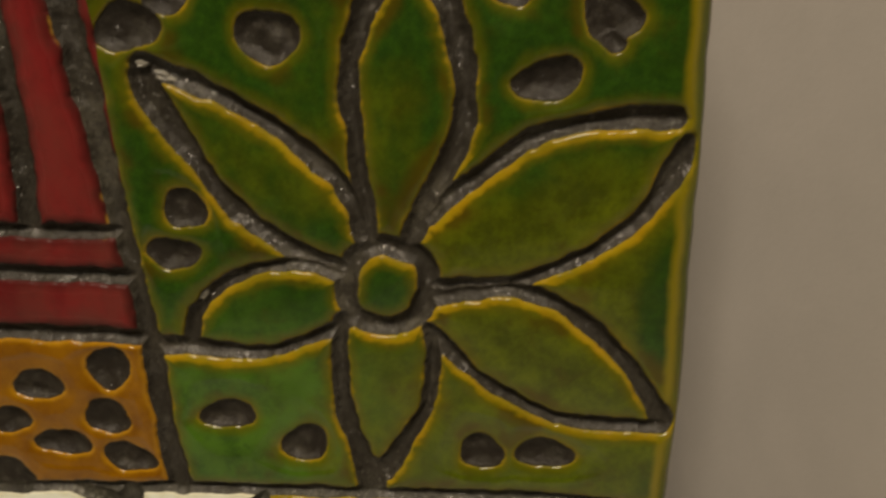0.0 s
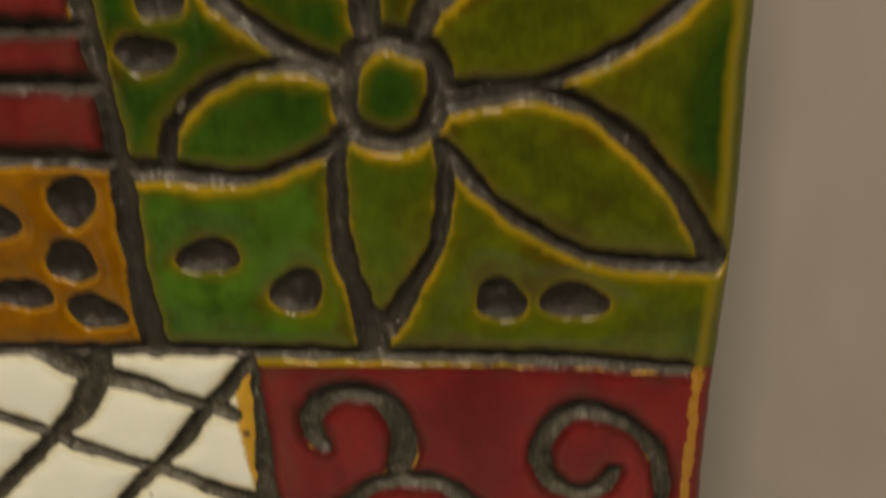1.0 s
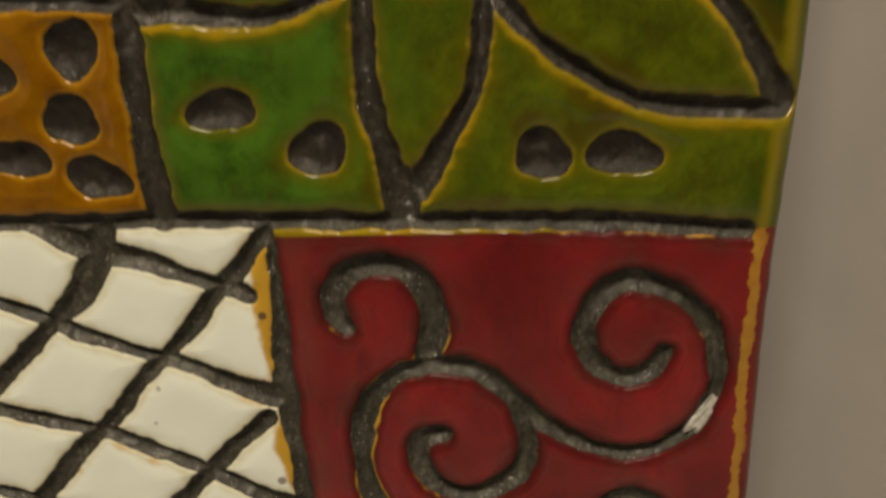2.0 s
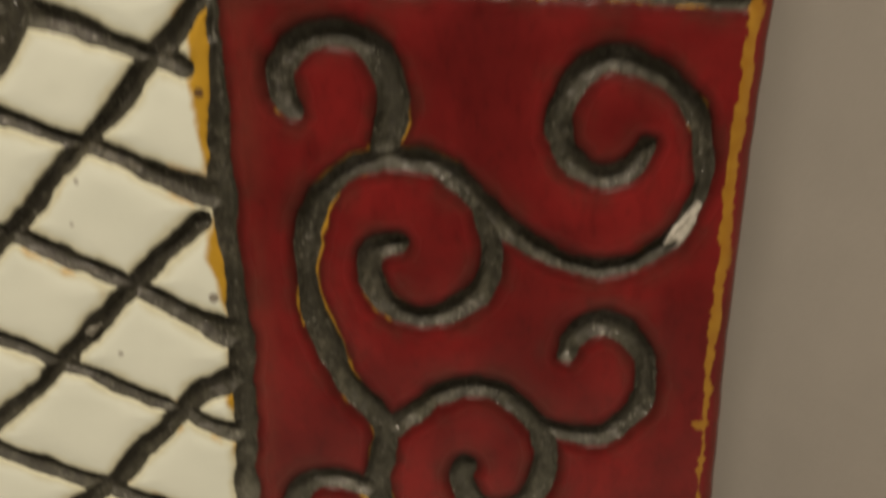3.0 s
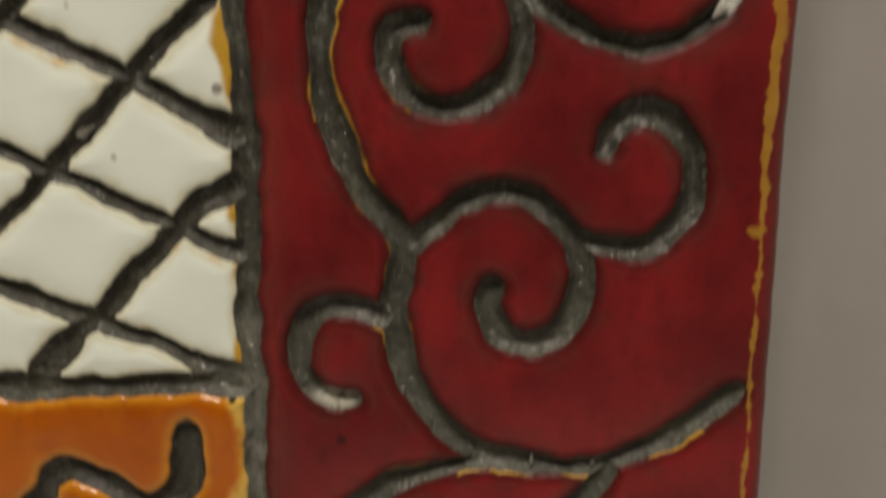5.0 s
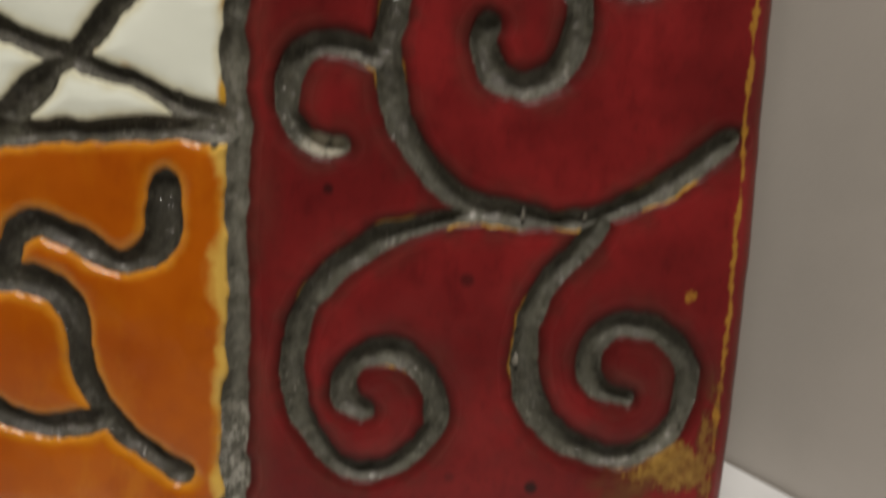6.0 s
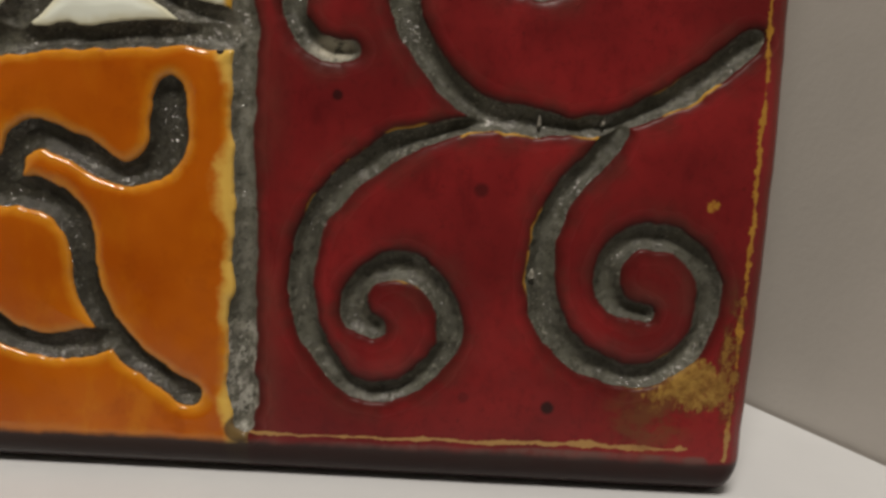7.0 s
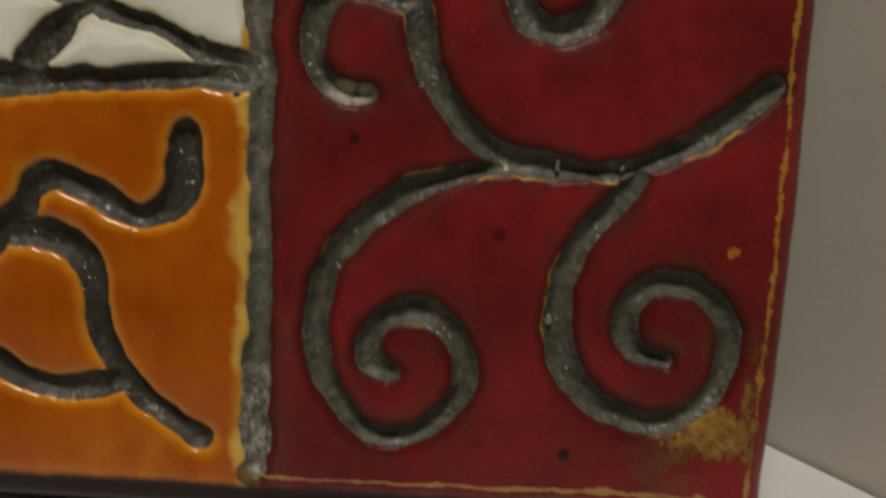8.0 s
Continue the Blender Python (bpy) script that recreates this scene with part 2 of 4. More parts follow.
    body = n.mix(n.ramp(speck, 0.6, 1.1, 0.0, 0.6), body, mustard)
    for x, z, r, much in ((14.2, 12.6, 1.35, 0.9), (-14.2, 52.4, 1.0, 0.8), (4.2, 41.2, 1.5, 0.6), (-8.0, 44.0, 0.9, 0.5), (3.0, 13.5, 1.2, 0.4)):
        dot = n.math("ADD", n.near(x, z, r, r), n.math("MULTIPLY", n.math("SUBTRACT", n.noise(1.0, 4), 0.5), 0.8))
        body = n.mix(n.ramp(dot, 0.1, 1.0, 0.0, much), body, (0.012, 0.006, 0.006))
    # shade under the foot is put into the colour
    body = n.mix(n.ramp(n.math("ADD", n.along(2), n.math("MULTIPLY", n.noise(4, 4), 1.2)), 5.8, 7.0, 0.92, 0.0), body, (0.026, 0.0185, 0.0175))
    # a depth under 1 dims the whole colour
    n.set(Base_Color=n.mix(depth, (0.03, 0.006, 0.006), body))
    return n.mat


def white_glaze():
    n = glaze("white_glaze", 0.3)
    n.set(Specular_IOR_Level=n.ramp(n.rim, 0.4, 2.0, 0.12, 0.45))
    body = n.mix(n.noise(12, 4), (0.66, 0.705, 0.635), (0.77, 0.81, 0.74))
    thin = n.math("ADD", n.rim, n.math("MULTIPLY", n.math("SUBTRACT", n.noise(4, 4), 0.5), 1.8))
    body = n.mix(n.ramp(thin, 0.0, 1.5, 0.6, 0.0), body, (0.50, 0.46, 0.28))
    tint = n.math("MULTIPLY", n.ramp(thin, -0.2, 1.0, 1.0, 0.0), n.ramp(n.noise(7, 3, shift=9), 0.60, 0.68, 0.0, 0.6))
    body = n.mix(tint, body, (0.55, 0.30, 0.05))
    side = n.math("ADD", n.along(0), n.math("MULTIPLY", n.math("SUBTRACT", n.noise(8, 4, shift=6), 0.5), 5.0))
    # mustard underglaze that ran along the line beside the red
    for z, rz, by in ((127, 15, 2.0), (103, 9, 1.3), (84, 4, 0.9), (63, 5, 1.2)):
        side = n.math("ADD", side, n.math("MULTIPLY", n.near(-28, z, 7, rz), by))
    body = n.mix(n.ramp(side, -28.2, -27.0), body, (0.47, 0.27, 0.035))
    for x, z, r, much in ((-28.9, 125.4, 0.9, 0.9), (-29.1, 98.1, 1.0, 0.75), (-42.9, 89.5, 0.6, 0.5), (-46.2, 113.8, 0.6, 0.5), (-47.5, 108.0, 0.5, 0.4)):
        body = n.mix(n.ramp(n.near(x, z, r, r), 0.1, 0.8, 0.0, much), body, (0.09, 0.05, 0.035))
    n.set(Base_Color=body)
    return n.mat


def orange_glaze():
    n = glaze("orange_glaze", 0.1)
    n.set(Specular_IOR_Level=n.ramp(n.along(2), 4.5, 7.0, 0.1, 0.5))
    body = n.mix(n.ramp(n.noise(18, 3), 0.3, 0.7), (0.33, 0.066, 0.003), (0.43, 0.103, 0.004))
    thin = n.math("ADD", n.rim, n.math("MULTIPLY", n.math("SUBTRACT", n.noise(4, 3), 0.5), 1.2))
    body = n.mix(n.ramp(thin, 0.0, 1.7, 0.65, 0.0), body, (0.55, 0.25, 0.018))
    runs = n.math("MULTIPLY", n.ramp(n.noise(8, 5, 0.65, stretch=(1.4, 1, 0.7), shift=9), 0.50, 0.68, 0.0, 0.55), n.ramp(n.along(2), 12.0, 30.0, 1.0, 0.35))
    body = n.mix(runs, body, (0.50, 0.165, 0.006))
    body = n.mix(n.ramp(n.noise(6, 5, 0.65, shift=19), 0.52, 0.70, 0.0, 0.4), body, (0.25, 0.046, 0.003))
    side = n.math("ADD", n.along(0), n.math("MULTIPLY", n.math("SUBTRACT", n.noise(10, 4, 0.6, shift=6), 0.5), 7.5))
    body = n.mix(n.ramp(side, -29.9, -28.2), body, (0.60, 0.38, 0.08))
    body = n.mix(n.ramp(n.math("ADD", n.along(2), n.math("MULTIPLY", n.noise(5, 4, shift=8), 3.0)), 7.6, 8.8, 0.22, 0.0), body, (0.45, 0.24, 0.04))
    body = n.mix(n.ramp(n.near(-27.0, 7.4, 2.8, 2.4), 0.05, 0.4, 0.0, 0.85), body, (0.05, 0.036, 0.028))
    body = n.mix(n.ramp(n.near(-29.1, 57.3, 0.7, 0.7), 0.1, 0.6), body, (0.015, 0.01, 0.008))
    # darkened below the foot line in place of shade under the panel
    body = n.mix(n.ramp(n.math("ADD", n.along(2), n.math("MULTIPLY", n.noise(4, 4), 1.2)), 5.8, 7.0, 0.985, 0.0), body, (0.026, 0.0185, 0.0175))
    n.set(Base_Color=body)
    return n.mat


def mustard_glaze():
    n = glaze("mustard_glaze", 0.10)
    body = n.mix(n.ramp(n.noise(6, 5, 0.65), 0.3, 0.7), (0.15, 0.057, 0.003), (0.235, 0.10, 0.005))
    thin = n.math("ADD", n.rim, n.math("MULTIPLY", n.math("SUBTRACT", n.noise(4, 3), 0.5), 1.2))
    body = n.mix(n.ramp(thin, 0.0, 0.9, 0.45, 0.0), body, (0.42, 0.22, 0.015))
    n.set(Base_Color=body)
    return n.mat


def black_clay():
    n = Nodes("black_clay")
    body = n.mix(n.ramp(n.noise(1.2, 6, 0.7), 0.3, 0.75), (0.017, 0.0155, 0.011), (0.052, 0.049, 0.037))
    dust = n.math("MULTIPLY", n.ramp(n.noise(9, 4, shift=3), 0.52, 0.68), n.ramp(n.noise(0.8, 4, shift=8), 0.4, 0.65))
    body = n.mix(dust, body, (0.105, 0.097, 0.073))
    body = n.mix(n.math("MULTIPLY", n.near(-26.0, 15.6, 4, 15), n.ramp(n.noise(2.5, 5, 0.7, shift=2), 0.45, 0.6)), body, (0.20, 0.19, 0.17))
    body = n.mix(n.math("MULTIPLY", n.near(-26.0, 46.0, 4, 34), n.ramp(n.noise(3.5, 5, 0.7, shift=26), 0.38, 0.62, 0.1, 0.9)), body, (0.13, 0.125, 0.105))
    pale = n.math("MULTIPLY", n.ramp(n.noise(4, 5, 0.7, shift=17), 0.5, 0.68), n.ramp(n.noise(0.8, 3, 0.6, shift=5), 0.36, 0.64, 0.5, 1.0))
    body = n.mix(n.math("MULTIPLY", pale, n.ramp(n.along(2), 60.0, 95.0, 0.8, 0.45)), body, (0.095, 0.093, 0.068))
    body = n.mix(n.math("MULTIPLY", n.math("MULTIPLY", n.ramp(n.along(2), 55.0, 90.0, 0.62, 0.1), n.ramp(n.along(0), -33.0, -28.5, 0.25, 1.0)), n.ramp(n.noise(3.0, 5, 0.7, shift=41), 0.36, 0.62, 0.3, 1.0)), body, (0.105, 0.106, 0.086))
    chalky = n.math("MAXIMUM", n.near(-27.0, 15.0, 4.5, 16), n.math("MULTIPLY", n.near(-27.0, 50.0, 4.5, 34), 0.65))
    body = n.mix(n.math("MULTIPLY", chalky, n.ramp(n.noise(3.0, 5, 0.7, shift=44), 0.45, 0.60, 0.05, 1.0)), body, (0.20, 0.195, 0.165))
    # pale dusty clay; the patch at -17, 181 is a painted highlight line
    dust_and_glint = n.math("MAXIMUM", n.near(-9.5, 176, 5, 9), n.math("MAXIMUM", n.near(2.0, 169.6, 6, 4), n.near(-17, 181, 9, 3)))
    dust_and_glint = n.math("MAXIMUM", dust_and_glint, n.math("MAXIMUM", n.near(4, 190, 5, 7), n.near(-44.0, 196, 5, 22)))
    body = n.mix(n.math("MULTIPLY", dust_and_glint, n.ramp(n.noise(2.6, 5, 0.7, shift=51), 0.40, 0.62, 0.05, 0.9)), body, (0.15, 0.14, 0.105))
    scrape = n.math("MULTIPLY", n.ramp(n.near(-26.5, 15.0, 4.5, 10.5), 0.1, 0.5), n.ramp(n.noise(1.8, 6, 0.75, stretch=(1.3, 1, 0.8), shift=47), 0.50, 0.57, 0.0, 0.85))
    body = n.mix(scrape, body, (0.34, 0.335, 0.30))
    # coarse pale grains in the clay, with its sparkle put into their colour
    body = n.mix(n.math("MULTIPLY", n.ramp(n.noise(0.5, 2, 0.6, shift=71), 0.58, 0.70, 0.0, 0.7), n.ramp(n.noise(5, 3, shift=72), 0.40, 0.60, 0.25, 1.0)), body, (0.24, 0.235, 0.20))
    body = n.mix(n.ramp(n.noise(0.6, 2, 0.6, shift=75), 0.58, 0.70, 0.0, 0.6), body, (0.008, 0.007, 0.005))
    body = n.mix(n.math("MULTIPLY", n.near(-14.9, 58.1, 3.8, 2.4), n.ramp(n.noise(1.5, 4, 0.7, shift=77), 0.34, 0.54)), body, (0.38, 0.36, 0.29))
    # shade in the hollows of the pits is painted into the clay colour
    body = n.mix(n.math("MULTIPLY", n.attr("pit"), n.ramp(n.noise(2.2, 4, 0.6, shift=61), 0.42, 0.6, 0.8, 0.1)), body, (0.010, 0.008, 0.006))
    # darker clay colour in the lines of the orange field
    body = n.mix(n.math("MULTIPLY", n.ramp(n.along(0), -32.5, -30.5, 0.45, 0.0), n.ramp(n.along(2), 52.0, 56.0, 1.0, 0.0)), body, (0.018, 0.017, 0.013))
    # browner where green glaze burnt into it
    body = n.mix(n.ramp(n.along(2), 136.0, 142.0, 0.0, 0.6), body, (0.017, 0.0125, 0.0095))
    n.set(Base_Color=body, Roughness=n.ramp(n.noise(3.5, 4, shift=31), 0.40, 0.56, 0.55, 0.38), IOR=1.5, Specular_IOR_Level=0.22)
    n.bump(n.math("ADD", n.noise(0.8, 6, 0.8), n.math("ADD", n.math("MULTIPLY", n.noise(2.0, 3), 0.6), n.math("MULTIPLY", n.noise(0.5, 2), 0.6))), 0.18, 0.75)
    # thin fused skin that glints
    n.set(Coat_Weight=n.math("MULTIPLY", n.ramp(n.noise(5, 4, shift=23), 0.44, 0.60, 0.15, 0.95), n.ramp(n.attr("pit"), 0.3, 0.8, 1.0, 0.25)), Coat_Roughness=0.14, Coat_IOR=1.5)
    n.bump(n.math("ADD", n.noise(0.9, 1), n.math("MULTIPLY", n.noise(0.36, 0, shift=4), 0.8)), 0.35, 1.0, "Coat Normal")
    return n.mat


def plain(name, a, b, mm, rough, bump_mm=0.05):
    n = Nodes(name)
    n.set(Base_Color=n.mix(n.ramp(n.noise(mm, 5), 0.3, 0.7), a, b), Roughness=n.ramp(n.noise(mm * 0.4, 4), 0.3, 0.7, rough, rough + 0.15))
    n.bump(n.noise(1.4, 4, 0.6), bump_mm, 0.6)
    return n.mat


# the same red glaze, its colour darkened for the dim upper left corner
DIMMED_RED = red_glaze("dimmed_red_glaze", 0.85)
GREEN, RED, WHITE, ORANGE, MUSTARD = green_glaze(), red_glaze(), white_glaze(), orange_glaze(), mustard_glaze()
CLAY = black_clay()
TABLE = plain("white_laminate", (0.50, 0.51, 0.525), (0.55, 0.56, 0.575), 60, 0.75)
WALL = plain("grey_wall_paint", (0.39, 0.365, 0.34), (0.44, 0.41, 0.383), 40, 0.6, 0.10)
# for the unseen south wall only: dark, to cut haze reflected in the glaze
UNSEEN_DARK = plain("unseen_dark_wall_paint", (0.07, 0.06, 0.05), (0.10, 0.085, 0.07), 300, 0.8)
ROOM = plain("beige_room_paint", (0.66, 0.64, 0.59), (0.72, 0.70, 0.65), 300, 0.8)
DUSTY = plain("dusty_slip", (0.09, 0.085, 0.068), (0.28, 0.265, 0.225), 1.0, 0.4, 0.1)
SIDE = plain("bare_slab_side", (0.035, 0.018, 0.014), (0.07, 0.034, 0.026), 5, 0.75, 0.1)
FLAKE = plain("pale_slip", (0.24, 0.23, 0.20), (0.55, 0.53, 0.49), 1.2, 0.4, 0.1)


# Structure
def solid(name, corners, low, high, mat, bevel=0.0):
    """An upright prism over the corners of its plan, its front edges rounded by the bevel."""
    bm = bmesh.new()
    face = bm.faces.new([bm.verts.new((x, y, low)) for x, y in corners])
    up = bmesh.ops.extrude_face_region(bm, geom=[face])["geom"]
    bmesh.ops.translate(bm, verts=[v for v in up if isinstance(v, bmesh.types.BMVert)], vec=(0, 0, high - low))
    bmesh.ops.recalc_face_normals(bm, faces=bm.faces)
    if bevel:
        front = min(v.co.y for v in bm.verts) + 1e-5
        edges = [e for e in bm.edges if all(v.co.y < front for v in e.verts) and abs(e.verts[0].co.z - e.verts[1].co.z) < 1e-6]
        bmesh.ops.bevel(bm, geom=edges, offset=bevel, segments=6, profile=0.5, affect="EDGES")
    me = bpy.data.meshes.new(name)
    bm.to_mesh(me)
    bm.free()
    me.materials.append(mat)
    return new(name, me)


def box(name, x0, x1, y0, y1, z0, z1, mat, bevel=0.0):
    return solid(name, [(x0, y0), (x1, y0), (x1, y1), (x0, y1)], z0, z1, mat, bevel)


# The side wall meets the shelf along a slanting line beside the panel
WALL_A, WALL_WAY = Vector((0.0623, 0.0278)), Vector((0.467, -0.8843))
WALL_OUT = Vector((0.8843, 0.467))
near_end, far_end = WALL_A + 0.16 * WALL_WAY, WALL_A - 0.282 * WALL_WAY
corners = [near_end, near_end + 0.08 * WALL_OUT, far_end + 0.08 * WALL_OUT, far_end]
tagged(solid("wall_east", [tuple(c) for c in corners], -0.05, 0.62, WALL), "matt grey-beige painted wall beside the panel", "wall", kind="structure")
shelf_line = [WALL_A + k * WALL_WAY - 0.0011 * WALL_OUT for k in (0.058, -0.282)]
shelf_plan = [(-0.45, shelf_line[0].y), tuple(shelf_line[0]), tuple(shelf_line[1]), (-0.45, shelf_line[1].y)]
tagged(solid("shelf", shelf_plan, -0.025, 0.0, TABLE, 0.0115), "smooth white shelf board under the panel", "shelf", kind="structure")
tagged(box("wall_north", -0.95, 0.65, 0.28, 0.34, -0.40, 1.25, ROOM), "plain beige painted wall", "wall", kind="structure")
# added out of view, dark so that the glaze reflects little
tagged(box("wall_south", -0.95, 0.65, -1.46, -1.40, -0.40, 1.25, UNSEEN_DARK), "unseen dark brown wall that keeps reflected haze off the glaze", "wall", kind="structure")
tagged(box("wall_west", -1.01, -0.95, -1.46, 0.34, -0.40, 1.25, ROOM), "plain beige painted wall", "wall", kind="structure")
tagged(box("wall_outer", 0.65, 0.71, -1.46, 0.34, -0.40, 1.25, ROOM), "plain beige painted wall", "wall", kind="structure")
tagged(box("floor", -1.01, 0.71, -1.46, 0.34, -0.46, -0.40, ROOM), "plain beige room floor", "floor", kind="structure")
tagged(box("ceiling", -1.01, 0.71, -1.46, 0.34, 1.25, 1.31, ROOM), "plain beige painted ceiling", "ceiling", kind="structure")

# The panel: carved black clay with glaze in the fields. Plan in millimetres: x across, z up from the shelf, out = towards the viewer
LEFT, RIGHT, TOP, ROUND, FOOT, UNDER, THICK, SINK = -96.0, 41.1, 239.6, 2.7, 6.4, 5.6, 22.0, 0.40
rng = np.random.default_rng(7)


def spaced(*stretches):
    return np.concatenate([np.arange(a, b - 1e-6, step) for a, b, step in stretches])


XS = np.r_[spaced((LEFT, LEFT + ROUND, 0.3), (LEFT + ROUND, -76, 0.8), (-76, RIGHT - ROUND, 0.25)), RIGHT - ROUND + ROUND * np.sin(np.linspace(0, math.pi / 2, 11))]
ZS = np.r_[FOOT * (1 - np.cos(np.linspace(0, math.pi / 2, 17)))[:-1], spaced((FOOT, 220, 0.25), (220, TOP - ROUND, 0.8)), TOP - ROUND + ROUND * np.sin(np.linspace(0, math.pi / 2, 9))]
GX, GZ = np.meshgrid(XS, ZS)


def wobble(x, z, mm, seed):
    """Smooth noise from -1 to 1 with features that many millimetres wide."""
    table = np.random.default_rng(seed).uniform(-1, 1, (64, 64))
    u, v = np.asarray(x) / mm + 17.3, np.asarray(z) / mm + 5.1
    iu, iv = np.floor(u).astype(int), np.floor(v).astype(int)
    fu, fv = u - iu, v - iv
    fu, fv = fu * fu * (3 - 2 * fu), fv * fv * (3 - 2 * fv)
    a, b = table[iu % 64, iv % 64], table[(iu + 1) % 64, iv % 64]
    c, d = table[iu % 64, (iv + 1) % 64], table[(iu + 1) % 64, (iv + 1) % 64]
    return (a * (1 - fu) + b * fu) * (1 - fv) + (c * (1 - fu) + d * fu) * fv


# line_gap, pit_gap: millimetres from the nearest carved edge, negative inside the carving
line_gap, pit_gap = np.full(GX.shape, 30.0), np.full(GX.shape, 30.0)
EX = GX + 0.24 * wobble(GX, GZ, 2.3, 1) + 0.11 * wobble(GX, GZ, 0.9, 2)
EZ = GZ + 0.24 * wobble(GX, GZ, 2.3, 3) + 0.11 * wobble(GX, GZ, 0.9, 4)


def window(x0, x1, z0, z1):
    a, b = np.searchsorted(XS, (x0, x1))
    c, d = np.searchsorted(ZS, (z0, z1))
    return slice(c, d), slice(a, b)


lines = []
owner, pit_owner = np.full(GX.shape, -1), np.full(GX.shape, -1)


def groove(kind, width, points, rag=0.08):
    """Carves a line that runs smoothly through the points; a point may name its own width after x and z."""
    lines.append(kind)
    p = np.array([(*q, width)[:3] for q in (points[0], *points, points[-1])], float)
    line = []
    for a, b, c, d in zip(p, p[1:], p[2:], p[3:]):
        for s in np.arange(0, 1, 1 / max(2, int(np.hypot(*(c - b)[:2]) / 0.7))):
            line.append(0.5 * (2 * b + (c - a) * s + (2 * a - 5 * b + 4 * c - d) * s**2 + (3 * b - a - 3 * c + d) * s**3))
    line.append(p[-1])
    seed = int(rng.integers(1, 9999))
    for k, (a, b) in enumerate(zip(line, line[1:])):
        half = a[2] / 2 * (1 + rag * float(wobble(k * 0.7, 0, 2.6, seed)))
        w = window(min(a[0], b[0]) - 9, max(a[0], b[0]) + 9, min(a[1], b[1]) - 9, max(a[1], b[1]) + 9)
        way = (b - a)[:2]
        s = np.clip(((EX[w] - a[0]) * way[0] + (EZ[w] - a[1]) * way[1]) / max(way @ way, 1e-9), 0, 1)
        near = np.hypot(EX[w] - a[0] - s * way[0], EZ[w] - a[1] - s * way[1]) - half
        owner[w] = np.where(near < line_gap[w], len(lines) - 1, owner[w])
        line_gap[w] = np.minimum(line_gap[w], near)


def pit(x, z, rx, rz, turn):
    """Carves a round hollow, a little out of true."""
    w = window(x - rx - 9, x + rx + 9, z - rz - 9, z + rz + 9)
    c, s = math.cos(radians(turn)), math.sin(radians(turn))
    dx, dz = EX[w] - x, EZ[w] - z
    u, v = (c * dx + s * dz) / rx, (c * dz - s * dx) / rz
    r = np.hypot(u, v) + 1e-6
    skew = 1 + 0.09 * np.sin(2 * np.arctan2(v, u) + x) + 0.07 * np.sin(3 * np.arctan2(v, u) + z)
    near = (r - skew) * np.where(r < skew, min(rx, rz), np.hypot(dx, dz) / r)
    lines.append("pit")
    pit_owner[w] = np.where(near < pit_gap[w], len(lines) - 1, pit_owner[w])
    pit_gap[w] = np.minimum(pit_gap[w], near)


# scrolls of the red field
groove("scroll_line", 3.4, [(-16.9, 123.3, 2.5), (-18.1, 125.2, 3.5), (-18.6, 128.2, 3.5), (-17.0, 130.9, 3.5), (-14.5, 132.3, 3.3), (-11.2, 132.8, 3.4), (-7.6, 131.6, 3.6), (-5.2, 128.4, 4.0), (-4.4, 125.4, 4.1), (-4.5, 122.8, 3.9), (-5.5, 119.3, 3.8)])
groove("scroll_line", 3.0, [(27.3, 119.6, 2.4), (25.6, 116.7, 2.7), (22.7, 115.6, 2.9), (20.0, 116.0, 2.9), (17.6, 118.0, 3.2), (16.2, 121.2, 3.3), (16.6, 124.6, 3.3), (18.1, 127.6, 3.3), (20.7, 129.6, 3.4), (24.2, 129.8, 3.0), (27.6, 128.8, 2.7), (31.0, 126.3, 2.6), (33.4, 123.1, 2.7), (34.7, 119.2, 2.5), (34.9, 115.2, 2.1), (34.0, 112.0, 2.2), (31.9, 107.9, 2.5), (28.8, 105.4, 2.4), (25.2, 103.9, 2.4), (21.5, 103.5, 2.4), (17.5, 104.5, 2.5), (13.4, 106.5, 3.0), (9.3, 109.3, 3.5), (6.0, 112.7, 3.0), (3.1, 115.3, 2.9), (0.5, 117.0, 3.0), (-3.0, 117.5, 2.7)])
groove("scroll_line", 3.3, [(-3.0, 117.5, 2.7), (-6.1, 117.3, 2.9), (-9.0, 116.4, 2.8), (-12.0, 114.5, 3.0), (-13.9, 112.5, 3.6), (-15.0, 110.1, 3.8), (-15.9, 107.3, 3.6), (-16.3, 104.2, 3.2), (-16.2, 100.8, 3.0), (-15.7, 97.4, 3.2), (-14.5, 93.6, 3.6), (-13.2, 90.4, 3.6), (-11.8, 87.1, 3.5), (-9.5, 83.9, 3.5), (-6.9, 81.1, 3.4), (-5.9, 77.9, 3.8), (-6.5, 74.6, 3.7), (-7.1, 71.1, 3.7), (-6.7, 67.1, 3.3), (-6.0, 62.9, 3.5), (-4.2, 59.2, 3.7), (-1.8, 55.8, 3.4), (1.9, 52.4, 3.3), (6.0, 50.6, 3.4)])
groove("scroll_line", 2.8, [(4.0, 50.8, 3.4), (7.6, 50.2, 3.6), (12.0, 49.7, 3.1), (15.5, 49.5, 2.4), (19.2, 49.8, 2.6), (22.8, 51.1, 2.7), (26.4, 52.8, 3.1), (29.9, 55.1, 3.4), (32.8, 57.4, 3.3), (35.3, 59.7, 3.0), (36.5, 60.8, 2.4)])
groove("scroll_line", 3.0, [(6.9, 110.8, 2.8), (8.0, 107.4, 2.8), (8.2, 103.8, 3.0), (7.4, 101.0, 3.4), (5.6, 98.5, 3.5), (3.1, 97.0, 3.1), (-0.5, 96.1, 2.9), (-4.0, 96.8, 2.9), (-6.6, 99.1, 3.3), (-7.8, 102.2, 3.4), (-7.1, 105.2, 3.5), (-3.9, 106.4, 2.9)])
